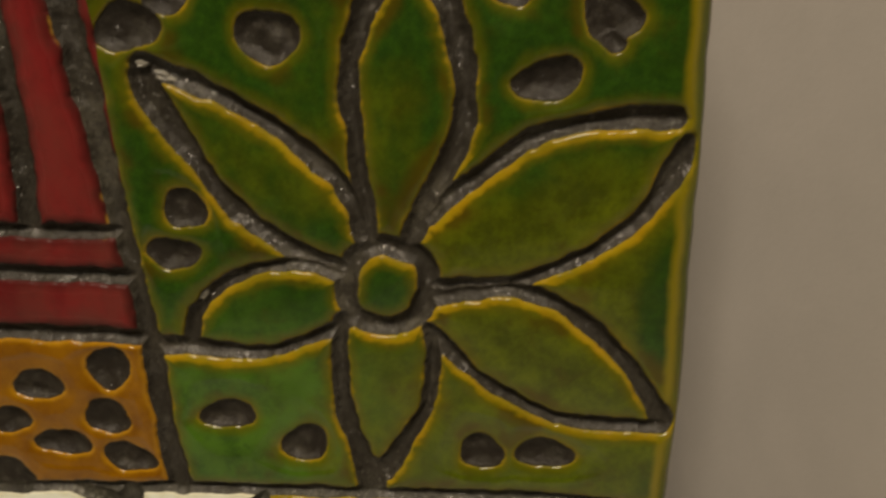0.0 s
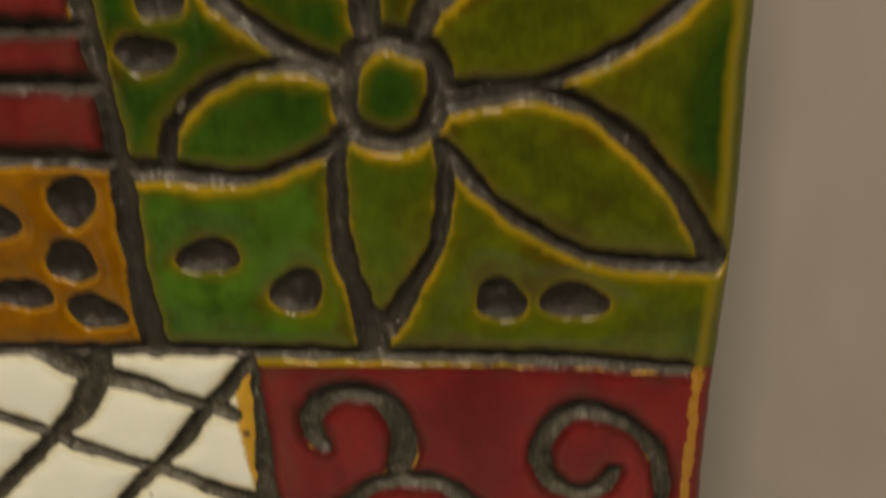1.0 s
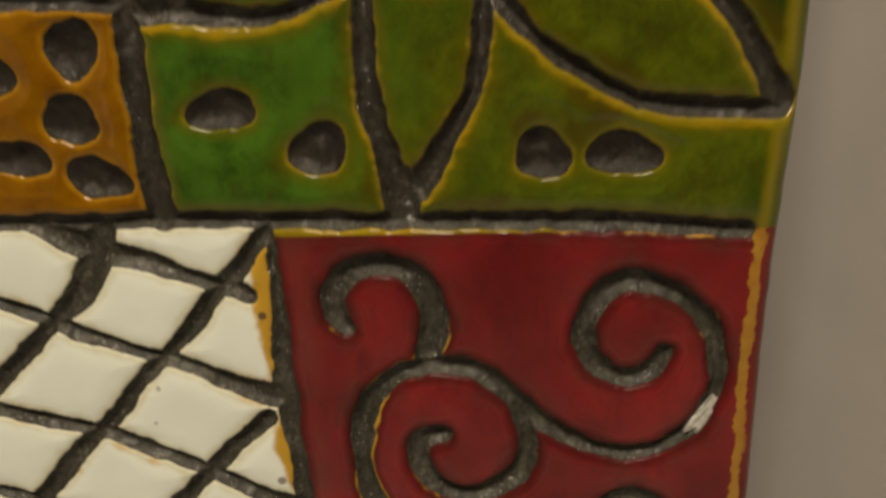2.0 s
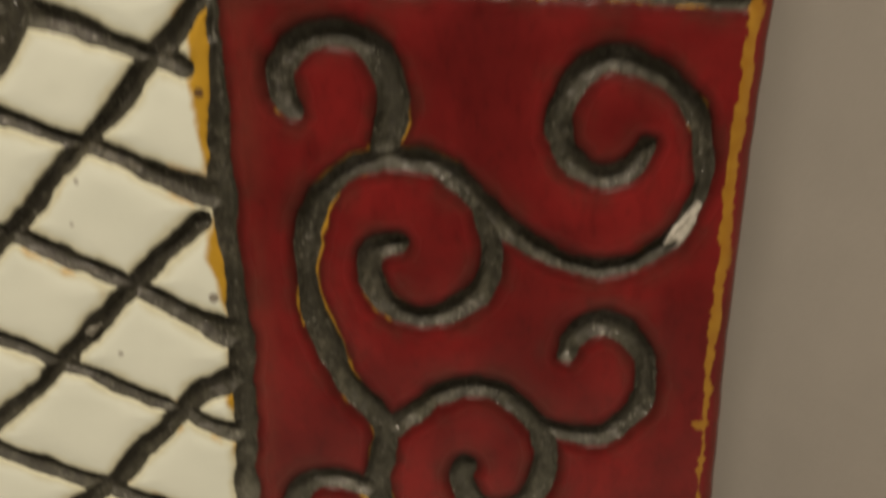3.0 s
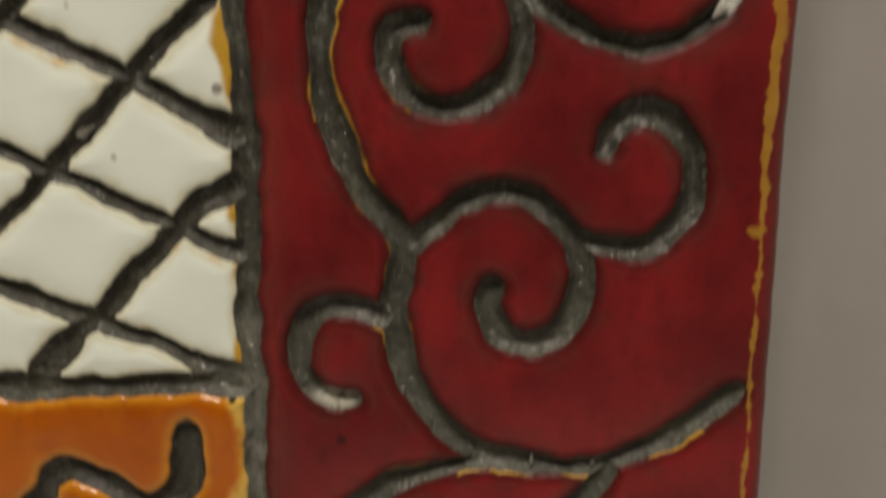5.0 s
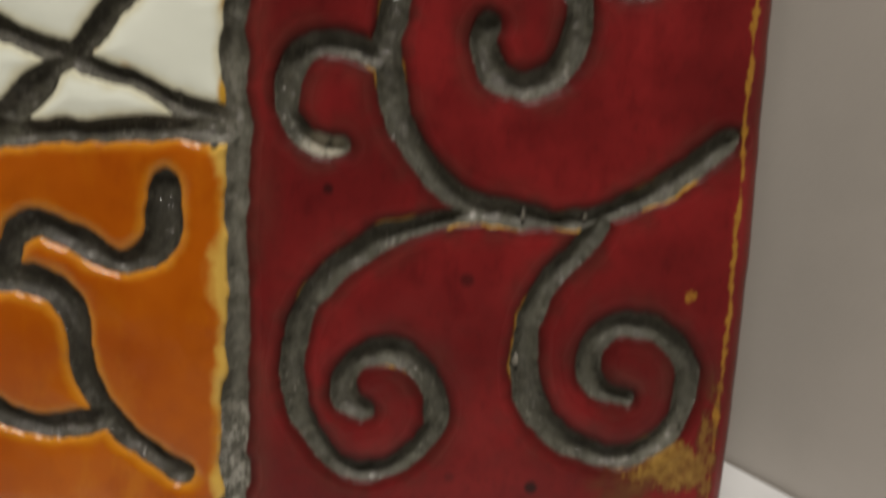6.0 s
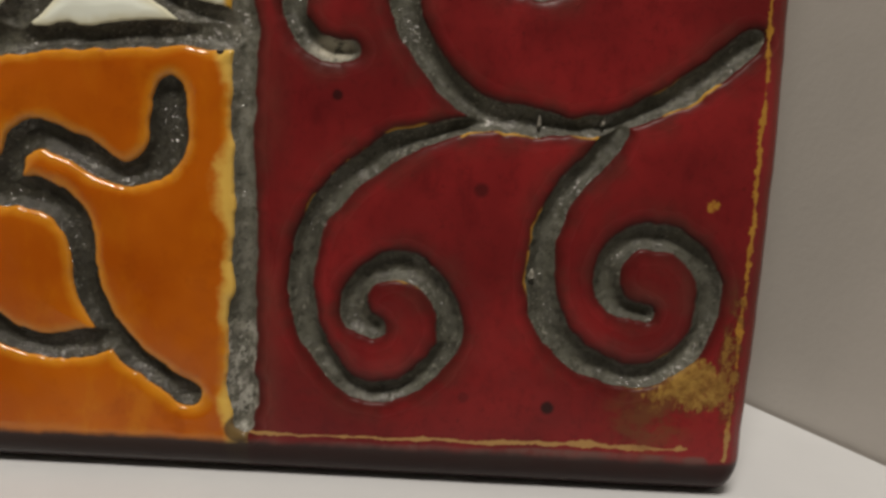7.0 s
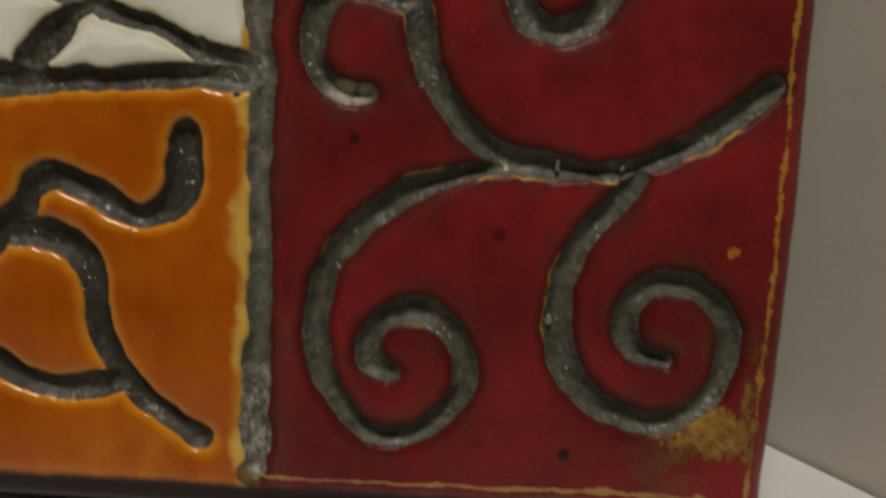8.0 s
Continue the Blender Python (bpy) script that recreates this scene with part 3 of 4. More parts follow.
groove("scroll_line", 3.2, [(-5.0, 79.0, 3.4), (-1.8, 81.8, 3.3), (1.5, 84.4, 3.3), (3.9, 85.6, 3.0), (7.1, 85.9, 3.1), (10.3, 84.9, 3.0), (13.1, 82.8, 2.9), (15.4, 80.1, 3.2), (16.4, 77.1, 3.5), (16.5, 74.0, 3.5), (15.7, 70.5, 3.7), (13.5, 67.5, 3.7), (10.0, 66.3, 3.4), (6.6, 67.7, 3.5), (4.9, 71.1, 3.5), (5.4, 73.6, 3.2)])
groove("scroll_line", 2.9, [(15.2, 80.4, 2.8), (18.3, 79.6, 2.7), (21.2, 79.1, 2.9), (24.6, 79.4, 3.1), (27.4, 81.4, 3.2), (29.6, 84.5, 3.3), (30.0, 88.1, 3.1), (29.2, 91.5, 3.1), (27.3, 94.2, 3.3), (24.2, 95.7, 3.4), (21.4, 95.2, 3.2), (19.4, 93.4, 2.8), (18.8, 91.2, 2.3)])
groove("scroll_line", 2.9, [(-8.0, 69.0, 3.2), (-10.4, 70.0, 3.2), (-12.8, 70.6, 3.1), (-15.5, 70.5, 3.3), (-17.8, 69.2, 3.4), (-19.4, 66.5, 3.1), (-19.8, 63.2, 2.9), (-19.1, 60.6, 2.9), (-17.4, 58.8, 2.9), (-15.1, 57.7, 2.7), (-12.6, 57.9, 2.5)])
groove("scroll_line", 3.2, [(5.0, 49.8, 2.4), (0.3, 48.8, 2.6), (-3.0, 47.8, 2.7), (-6.2, 46.7, 3.0), (-9.5, 44.7, 3.4), (-12.2, 42.5, 3.4), (-14.8, 39.8, 3.4), (-16.8, 36.9, 3.2), (-18.1, 33.5, 3.3), (-18.7, 30.0, 3.5), (-18.8, 26.4, 3.6), (-18.1, 22.8, 3.5), (-16.4, 18.9, 3.0), (-13.9, 15.5, 2.8), (-10.9, 13.6, 2.8), (-7.7, 13.5, 2.7), (-4.3, 14.8, 2.8), (-1.2, 17.5, 2.9), (0.5, 20.5, 3.0), (0.8, 23.4, 3.3), (0.0, 26.1, 3.3), (-1.8, 28.8, 3.3), (-4.3, 30.5, 3.4), (-6.9, 30.8, 3.4), (-9.5, 29.7, 3.4), (-11.2, 27.9, 3.4), (-11.9, 25.6, 3.4), (-11.2, 23.5, 3.4), (-9.2, 22.5, 3.2)])
groove("scroll_line", 3.3, [(21.2, 49.4, 2.6), (18.9, 45.9, 3.0), (16.6, 43.3, 3.0), (14.5, 40.4, 3.1), (13.1, 37.1, 3.5), (12.4, 33.2, 3.6), (12.4, 29.0, 3.6), (13.4, 24.9, 3.8), (15.0, 22.1, 3.7), (17.7, 19.7, 3.5), (20.5, 18.3, 3.4), (23.9, 17.4, 3.3), (27.5, 17.5, 3.2), (30.2, 19.0, 3.0), (32.3, 21.3, 3.0), (33.7, 24.6, 3.1), (34.1, 28.4, 3.3), (33.2, 31.8, 3.4), (31.0, 34.4, 3.3), (28.2, 35.8, 3.3), (25.3, 36.0, 3.6), (23.0, 35.0, 3.7), (21.4, 32.8, 3.7), (20.9, 30.2, 3.4), (21.7, 27.8, 3.3), (23.3, 26.5, 3.0), (25.9, 26.0, 2.5)])
# lines between the fields
groove("dividing_line", 3.0, [(-26.8, 139.0, 1.8), (-26.6, 135.7, 1.6), (-26.4, 131.9, 1.6), (-26.4, 128.1, 2.0), (-26.5, 124.2, 2.2), (-26.8, 119.8, 2.8), (-27.1, 116.2, 3.2), (-26.9, 112.5, 3.3), (-26.8, 107.7, 2.8), (-26.4, 104.3, 2.4), (-26.1, 100.8, 2.5), (-26.1, 95.7, 3.2), (-25.7, 92.6, 3.7), (-25.9, 89.4, 3.3), (-26.0, 83.0, 3.0), (-26.0, 78.4, 2.9), (-26.3, 74.4, 2.8), (-26.7, 68.7, 3.4), (-26.4, 64.6, 2.9), (-25.9, 60.8, 3.2), (-26.2, 56.1, 3.0)], 0.14)
groove("dividing_line", 3.1, [(-26.2, 56.1, 3.0), (-26.2, 51.5, 3.2), (-26.4, 48.0, 3.2), (-26.3, 45.2, 2.8), (-26.3, 40.8, 3.1), (-26.1, 37.2, 2.9), (-26.2, 33.5, 2.9), (-26.2, 29.8, 3.2), (-26.2, 26.0, 3.0), (-26.6, 23.2, 3.5), (-26.8, 18.2, 3.7), (-26.8, 14.3, 3.7), (-26.7, 10.3, 3.8), (-26.7, 8.3, 3.4)], 0.14)
groove("dividing_line", 2.6, [(-76.8, 139.4), (-52.7, 139.7), (-37.3, 139.7), (-22.4, 139.3), (-0.7, 138.9), (20.1, 138.3), (36.6, 137.0)])
groove("dividing_line", 3.2, [(-78.0, 57.8), (-68.0, 57.9), (-60.5, 57.9, 4.2), (-56.3, 58.0, 4.4), (-53.1, 58.1, 3.3), (-48.1, 58.4), (-43.3, 58.5), (-39.2, 59.0), (-34.4, 59.3), (-30.0, 59.6, 4.0), (-27.0, 59.6, 3.4)], 0.12)
groove("dividing_line", 4.6, [(-46.0, 237.4), (-45.4, 220.0), (-45.0, 215.0, 4.5), (-44.6, 211.0, 4.5), (-44.1, 205.3, 4.2), (-43.8, 200.4, 4.2), (-43.5, 193.6, 3.7), (-43.0, 187.4, 3.3), (-42.4, 180.0, 2.9), (-42.1, 173.3, 3.0), (-41.8, 165.1, 3.7), (-42.0, 159.6, 3.8), (-42.0, 151.5, 3.5), (-41.6, 143.6, 4.4), (-41.2, 140.1, 4.4)], 0.12)
# lattice of the white field
groove("lattice_line", 3.0, [(-50.4, 138.6, 4.8), (-52.3, 133.8, 4.4), (-54.6, 130.1, 3.8), (-57.3, 127.3, 3.2), (-60.7, 124.4, 2.8), (-64.0, 121.4, 2.6), (-72.4, 113.7), (-81.2, 105.5), (-90.0, 97.4)], 0.12)
groove("lattice_line", 2.8, [(-27.4, 137.6), (-30.2, 134.2, 2.9), (-32.3, 131.8, 2.9), (-36.0, 128.1, 2.6), (-37.7, 126.0, 2.9), (-39.6, 123.6, 2.8), (-41.7, 121.4, 2.5), (-46.5, 117.1, 2.6), (-49.8, 113.9, 2.5), (-51.8, 111.1, 2.5), (-54.3, 108.6, 2.6), (-59.2, 104.3, 2.9), (-62.0, 101.6, 3.1), (-66.0, 97.0, 3.0), (-76.8, 86.5), (-85.3, 78.0), (-93.7, 69.5)], 0.12)
groove("lattice_line", 2.8, [(-30.2, 108.7, 2.7), (-33.1, 106.3, 2.8), (-35.7, 104.1, 3.1), (-37.4, 102.2, 3.0), (-41.6, 98.0, 2.6), (-44.6, 95.0, 2.8), (-46.7, 93.0, 2.9), (-48.7, 90.9, 2.7), (-51.0, 88.5, 2.7), (-53.7, 86.0, 2.3), (-55.8, 83.7, 2.3), (-64.3, 76.8), (-73.1, 68.7), (-82.0, 60.5)], 0.12)
groove("lattice_line", 2.9, [(-27.2, 86.0, 3.6), (-28.9, 85.3, 3.5), (-31.2, 84.4, 3.0), (-32.8, 83.0, 3.0), (-36.1, 79.4, 2.8), (-38.1, 77.3, 2.9), (-41.0, 74.9, 2.9), (-42.7, 73.0, 3.1), (-44.4, 70.7, 2.8), (-46.0, 68.8, 3.0), (-49.3, 66.7, 3.2), (-51.4, 64.6, 4.0), (-53.5, 62.5, 4.2), (-55.2, 60.4, 4.4)], 0.12)
groove("lattice_line", 2.7, [(-60.0, 139.0), (-54.5, 136.6, 4.2), (-49.4, 134.9, 3.7), (-45.2, 133.8, 3.1), (-41.2, 132.4, 2.5), (-37.5, 130.9, 2.4), (-34.2, 129.9, 2.6), (-32.3, 129.3, 2.8), (-30.6, 128.4, 2.7)], 0.12)
groove("lattice_line", 2.4, [(-95.4, 137.8), (-84.1, 133.6), (-72.9, 129.4), (-65.9, 126.8), (-61.5, 125.0), (-58.7, 123.7), (-56.2, 122.4), (-51.8, 121.0, 2.4), (-48.6, 119.9, 2.3), (-43.4, 118.4, 2.5), (-40.2, 117.2, 2.8), (-37.0, 115.7, 3.0), (-34.2, 114.4, 3.5), (-30.2, 112.9, 4.0), (-27.5, 112.2, 4.2)], 0.12)
groove("lattice_line", 2.6, [(-95.5, 114.9), (-83.8, 112.3), (-72.1, 109.9), (-66.7, 108.6, 2.7), (-62.6, 107.6, 2.3), (-57.0, 106.5, 2.3), (-53.0, 105.1, 2.5), (-50.1, 103.7, 2.6), (-46.2, 102.0, 2.8), (-41.6, 99.9, 2.6), (-37.0, 97.6, 2.8), (-34.0, 96.0, 3.0), (-30.6, 94.4, 3.3), (-28.6, 93.2, 4.4), (-26.4, 92.4, 4.4)], 0.12)
groove("lattice_line", 2.3, [(-97.9, 100.2), (-86.2, 97.4), (-74.6, 95.0), (-68.1, 93.3, 2.0), (-60.5, 91.0, 2.2), (-55.3, 89.1, 2.3), (-52.0, 87.6, 2.6), (-48.1, 86.2, 2.1), (-44.5, 84.5, 2.4), (-40.4, 82.8, 2.4), (-36.4, 81.2, 2.4), (-33.3, 79.7, 2.4), (-30.4, 78.4, 3.0), (-27.0, 77.5, 3.5)], 0.12)
groove("lattice_line", 2.9, [(-93.8, 85.4), (-82.5, 81.2), (-71.3, 77.1), (-62.0, 73.0), (-58.4, 71.6, 3.1), (-56.5, 71.0, 2.9), (-52.3, 69.5, 2.8), (-47.7, 68.0, 3.2), (-44.5, 66.5, 2.5), (-41.9, 65.9, 2.1), (-39.7, 65.4, 1.8), (-37.9, 64.6, 2.1), (-35.5, 63.3, 2.8), (-33.4, 62.1, 3.2), (-29.6, 61.2, 3.0), (-27.6, 60.6, 3.0)], 0.12)
# flower of the green field
groove("ring_line", 3.4, [(-2.8, 183.6), (2.2, 181.7), (3.3, 176.8), (1.1, 171.9), (-3.6, 170.5), (-8.3, 172.2), (-9.3, 177.4), (-7.1, 182.3), (-2.8, 183.6)])
groove("petal_line", 2.8, [(1.6, 225.5), (-1.0, 221.5, 3.2), (-3.1, 217.9, 3.5), (-5.2, 213.3, 3.0), (-6.1, 210.3, 2.7), (-6.4, 206.7, 3.1), (-6.6, 203.6, 2.9), (-6.0, 200.3, 2.3), (-6.1, 195.6, 2.9), (-5.3, 190.9, 2.6), (-5.0, 184.0, 3.0)], 0.12)
groove("petal_line", 3.4, [(1.6, 225.5, 2.8), (5.6, 221.8, 3.2), (7.7, 217.7, 3.5), (8.9, 213.9), (9.6, 209.8), (9.7, 206.0, 3.1), (9.6, 202.7, 3.5), (8.6, 199.2, 3.9), (7.1, 196.1), (5.2, 192.3), (2.7, 187.8, 3.7), (0.8, 184.0)], 0.12)
groove("petal_line", 2.8, [(-35.4, 210.8, 3.8), (-32.0, 209.7, 3.2), (-28.4, 208.2, 2.8), (-24.6, 206.2, 2.5), (-21.0, 204.2, 2.6), (-17.2, 201.6, 2.7), (-13.6, 198.4, 2.7), (-10.8, 195.5, 3.0), (-8.7, 193.0, 3.2), (-7.1, 189.7, 2.9), (-6.0, 185.0, 3.0)], 0.12)
groove("petal_line", 3.2, [(-35.9, 209.0, 4.6), (-35.3, 207.2, 4.8), (-34.0, 204.7, 4.8), (-32.7, 202.4, 4.2), (-31.0, 199.2, 3.3), (-29.1, 196.2, 2.7), (-27.4, 192.9, 3.0), (-25.0, 189.8), (-21.1, 186.2, 3.4), (-17.2, 183.3), (-13.8, 181.8, 2.9), (-9.6, 179.8)], 0.12)
groove("petal_line", 2.8, [(4.0, 187.8, 3.0), (7.0, 190.7), (9.8, 193.0), (12.6, 194.9), (16.5, 197.7), (19.9, 199.8), (23.5, 200.6, 2.7), (27.4, 201.4, 2.7), (31.9, 201.9, 3.1), (35.1, 201.6, 3.6), (37.0, 201.5, 2.8)], 0.12)
groove("petal_line", 2.6, [(38.7, 198.2, 2.3), (38.4, 196.8, 3.1), (37.2, 193.8, 3.4), (35.5, 190.5, 2.8), (33.1, 187.0), (29.4, 183.8, 2.4), (25.2, 181.1, 2.4), (21.1, 179.2, 2.3), (15.6, 177.6, 2.2), (9.0, 177.1, 2.6), (3.5, 176.8, 3.0)], 0.12)
groove("petal_line", 2.5, [(4.0, 175.2, 3.0), (9.4, 175.7, 2.8), (15.4, 176.2, 2.7), (19.2, 175.4, 3.0), (23.2, 173.5), (26.4, 170.9), (29.3, 167.8, 2.4), (31.9, 164.6, 2.4), (34.2, 161.3, 2.4), (35.9, 158.2, 2.7), (37.5, 155.2, 3.2), (38.9, 153.2, 2.8)], 0.12)
groove("petal_line", 2.3, [(3.1, 169.6, 2.8), (5.9, 166.5, 2.5), (8.9, 163.0, 2.2), (12.0, 160.2), (15.2, 158.0, 2.2), (19.2, 155.6), (22.9, 154.0), (27.5, 153.1, 2.5), (32.9, 152.6, 2.6), (38.6, 152.5, 2.8)], 0.12)
groove("petal_line", 2.9, [(-10.3, 171.4), (-11.1, 167.8), (-11.5, 163.3, 2.8), (-11.5, 158.1), (-11.0, 153.1, 3.0), (-9.9, 149.0, 3.3), (-8.6, 144.3, 4.2)], 0.12)
groove("petal_line", 2.6, [(3.6, 168.8, 2.8), (3.7, 165.7), (3.4, 163.0), (2.9, 158.9), (1.6, 155.0), (-0.9, 151.0, 2.7), (-3.1, 147.3, 3.1), (-5.6, 143.6, 3.8)], 0.12)
groove("petal_line", 2.1, [(-9.6, 178.4, 2.8), (-12.5, 179.9, 2.5), (-17.2, 180.9), (-21.4, 180.4), (-26.7, 178.7), (-30.0, 176.7, 2.2), (-33.0, 173.7, 2.3), (-34.5, 170.3, 2.8), (-35.0, 167.6, 3.0)], 0.12)
groove("petal_line", 2.2, [(-41.2, 167.4, 3.4), (-38.7, 167.2, 3.5), (-34.1, 167.0, 3.4), (-27.8, 166.0, 2.5), (-22.0, 166.1), (-16.4, 167.9, 2.1), (-11.4, 170.1, 2.4), (-9.0, 171.6, 2.8)], 0.12)
groove("petal_line", 5.0, [(-7.9, 143.9), (-7.8, 140.1)])
# bars of the small red field
groove("bar_line", 3.4, [(-55.9, 224.8), (-55.8, 208.9), (-56.1, 200.8), (-57.5, 187.7)])
groove("bar_line", 2.4, [(-75.9, 187.3), (-62.2, 186.9), (-43.0, 186.4)])
groove("bar_line", 2.6, [(-77.9, 180.3), (-63.9, 180.0), (-43.0, 179.0)])
groove("bar_line", 2.9, [(-80.9, 170.1), (-66.5, 169.8), (-41.2, 168.5)])
# figure of the orange field
groove("figure_line", 3.8, [(-35.7, 52.2, 3.6), (-35.8, 50.4, 4.9), (-35.9, 47.6, 4.8), (-36.4, 44.8, 4.3), (-38.2, 42.7, 3.8), (-41.8, 41.4, 3.3), (-45.7, 43.1, 3.5), (-49.3, 45.0, 3.6), (-52.0, 46.1, 4.1), (-54.3, 45.7, 4.3), (-55.8, 44.2, 3.7), (-57.0, 41.8, 3.7), (-60.1, 38.6), (-63.8, 34.3)])
groove("figure_line", 3.5, [(-59.5, 38.8, 4.2), (-56.5, 38.7, 4.3), (-51.8, 37.8, 4.3), (-49.4, 35.8, 4.2), (-48.2, 32.9, 3.7), (-47.7, 29.8), (-47.4, 26.7, 3.4), (-46.6, 24.1, 3.4), (-44.5, 20.5, 3.4), (-41.7, 17.1, 3.2), (-38.8, 14.9, 3.2), (-36.1, 12.9, 3.5), (-34.2, 11.9, 4.3)])
groove("figure_line", 3.4, [(-44.6, 19.4, 3.6), (-47.1, 18.7, 3.7), (-53.2, 17.9, 3.1), (-57.8, 18.8, 3.2), (-60.4, 20.3, 3.8), (-66.2, 24.2)])
# pits in the green and the mustard field
pit(-36.9, 216.2, 4.4, 3.6, 0)
pit(-30.9, 219.4, 3.1, 2.0, 0)
pit(-17.2, 214.2, 4.2, 3.9, 0)
pit(16.2, 218.3, 2.6, 1.3, 0)
pit(28.7, 215.3, 3.8, 3.4, 0)
pit(28.8, 212.6, 1.9, 1.8, 0)
pit(21.0, 207.2, 4.4, 3.0, 20)
pit(-32.7, 189.8, 3.5, 2.9, -25)
pit(-35.6, 182.8, 4.1, 2.7, 0)
pit(-30.9, 154.4, 4.5, 2.8, 0)
pit(-18.5, 148.9, 3.8, 3.6, 0)
pit(10.7, 147.4, 3.9, 3.1, 0)
pit(20.8, 147.3, 4.4, 3.0, 0)
pit(-62.6, 159.9, 4.3, 2.9, -10)
pit(-49.8, 162.9, 3.5, 4.0, 0)
pit(-68.7, 153.1, 3.3, 2.7, 0)
pit(-51.8, 153.8, 4.3, 3.1, -10)
pit(-60.6, 148.7, 4.8, 2.7, 0)
pit(-49.4, 145.8, 4.4, 3.1, -20)
pit(-72.0, 141.7, 5.0, 3.8, 0)

gap = np.minimum(np.minimum(line_gap, pit_gap), 6.2)
by_pit = np.clip((line_gap - pit_gap) / 1.5 + 0.5, 0, 1) * np.clip((5.5 - pit_gap) / 3, 0, 1)

# Rounded outer edge: how far past the start of the rounding, and how far the face falls back there
past_x = np.maximum(np.maximum(GX - (RIGHT - ROUND), (LEFT + ROUND) - GX), 0)
past_z = np.maximum(np.maximum((FOOT - GZ) * ROUND / FOOT, GZ - (TOP - ROUND)), 0)
past = np.hypot(past_x, past_z)
shrink = np.where(past > ROUND, ROUND / np.maximum(past, 1e-6), 1.0)
PX = GX - np.sign(GX) * past_x * (1 - shrink)
PZ = np.where(GZ < TOP / 2, GZ + past_z * FOOT / ROUND * (1 - shrink), GZ - past_z * (1 - shrink))
share = np.where(GZ < TOP / 2, past_z**2 / np.maximum(past**2, 1e-9), 0)
fall = (ROUND + (UNDER - ROUND) * share) * (1 - np.sqrt(np.maximum(1 - np.minimum(past / ROUND, 1) ** 2, 0)))
inner = np.minimum(np.minimum(RIGHT - ROUND - GX, GX - LEFT - ROUND), np.minimum(GZ - FOOT, TOP - ROUND - GZ))
edge = np.where(past > 0, past, -inner)
fade = np.clip(1 - past / ROUND, 0, 1) ** 0.5
# the slab is hand cut: its right side bows in beside the scrolls and leans out a little towards the top
SIDE_Z, SIDE_OUT = (0, 45, 75, 95, 122, 132, 141, 156, 220), (0.1, 0.3, -0.6, -1.0, -1.2, -0.9, -0.1, 0.6, 0.5)
lean = np.clip((GX - 20) / 18, 0, 1) * (np.interp(GZ, SIDE_Z, SIDE_OUT) - 0.25 + 1.1 * GZ / 200 + 0.20 * wobble(GX * 0, GZ, 11, 21) + 0.10 * wobble(GX * 0, GZ, 3.5, 22))
PX = PX + lean

inside = np.maximum(-gap, 0)
bowl = np.clip(inside / (1.55 + 0.6 * by_pit), 0, 1)
clay_out = -0.06 - (1.25 - 0.30 * by_pit) * (1 - (1 - bowl) ** 2) + 0.34 * wobble(GX, GZ, 2.2, 9) * by_pit * bowl
clay_out += (0.09 * wobble(GX, GZ, 2.2, 5) + 0.05 * wobble(GX, GZ, 0.8, 6)) * np.clip(inside / 0.5, 0, 1) - 0.3 * np.clip(gap / 0.4, 0, 1)
soft_lip = np.where(GX > -26, np.where(GZ < 138.1, 1.5, 1.7), np.where(GZ > 139.2, np.where(GX < -41.5, 1.3, 1.7), np.where(GZ > 58.4, 3.0, 1.6)))
lip = np.clip(gap / (soft_lip + 1.2 * by_pit), 0, 1)
relief = np.where((GX < -26) & (GZ < 139.2) & (GZ > 58.4), 0.45, np.where((GX > -26) & (GZ < 137.2), 0.9, 1.0)) * (1 - 0.4 * by_pit)
glaze_out = 0.42 * relief * np.where(soft_lip > 2.5, 1 - (1 - lip) ** 2, np.sqrt(1 - (1 - lip) ** 2)) + 0.30 * (1 - np.exp(-np.maximum(gap, 0) / 2.6)) + 0.10 * wobble(GX, GZ, 9, 7) * lip + 0.03 * wobble(GX, GZ, 2.6, 8) * lip
glaze_out = np.where(gap < 0, -5.0 * inside, glaze_out)


def place(out):
    """Vertices, in metres, of the face raised by that many millimetres."""
    return np.stack([PX, fall - (out - SINK) * np.maximum(fade, 0.12), PZ], -1) / 1000


def sheet(name, cells, where, mat, parent, label="", values=()):
    """One mesh from cells of the grid."""
    rows, cols = cells
    wide = len(XS)
    quads = np.stack([rows * wide + cols, rows * wide + cols + 1, (rows + 1) * wide + cols + 1, (rows + 1) * wide + cols], -1)
    used, index = np.unique(quads, return_inverse=True)
    me = bpy.data.meshes.new(name)
    me.vertices.add(len(used))
    me.vertices.foreach_set("co", where.reshape(-1, 3)[used].astype(np.float32).ravel())
    me.loops.add(quads.size)
    me.loops.foreach_set("vertex_index", index.ravel().astype(np.int32))
    me.polygons.add(len(quads))
    me.polygons.foreach_set("loop_start", np.arange(0, quads.size, 4, dtype=np.int32))
    me.polygons.foreach_set("use_smooth", np.ones(len(quads), bool))
    for key, field in values:
        me.attributes.new(key, "FLOAT", "POINT").data.foreach_set("value", field.ravel()[used].astype(np.float32))
    me.update(calc_edges=True)
    me.validate()
    me.materials.append(mat)
    ob = new(name, me)
    ob.parent = parent
    if label:
        tagged(ob, label)
    return ob


panel = tagged(new("ceramic_panel"), "hand-carved ceramic panel glazed in green, red, white and orange", "ceramic panel")

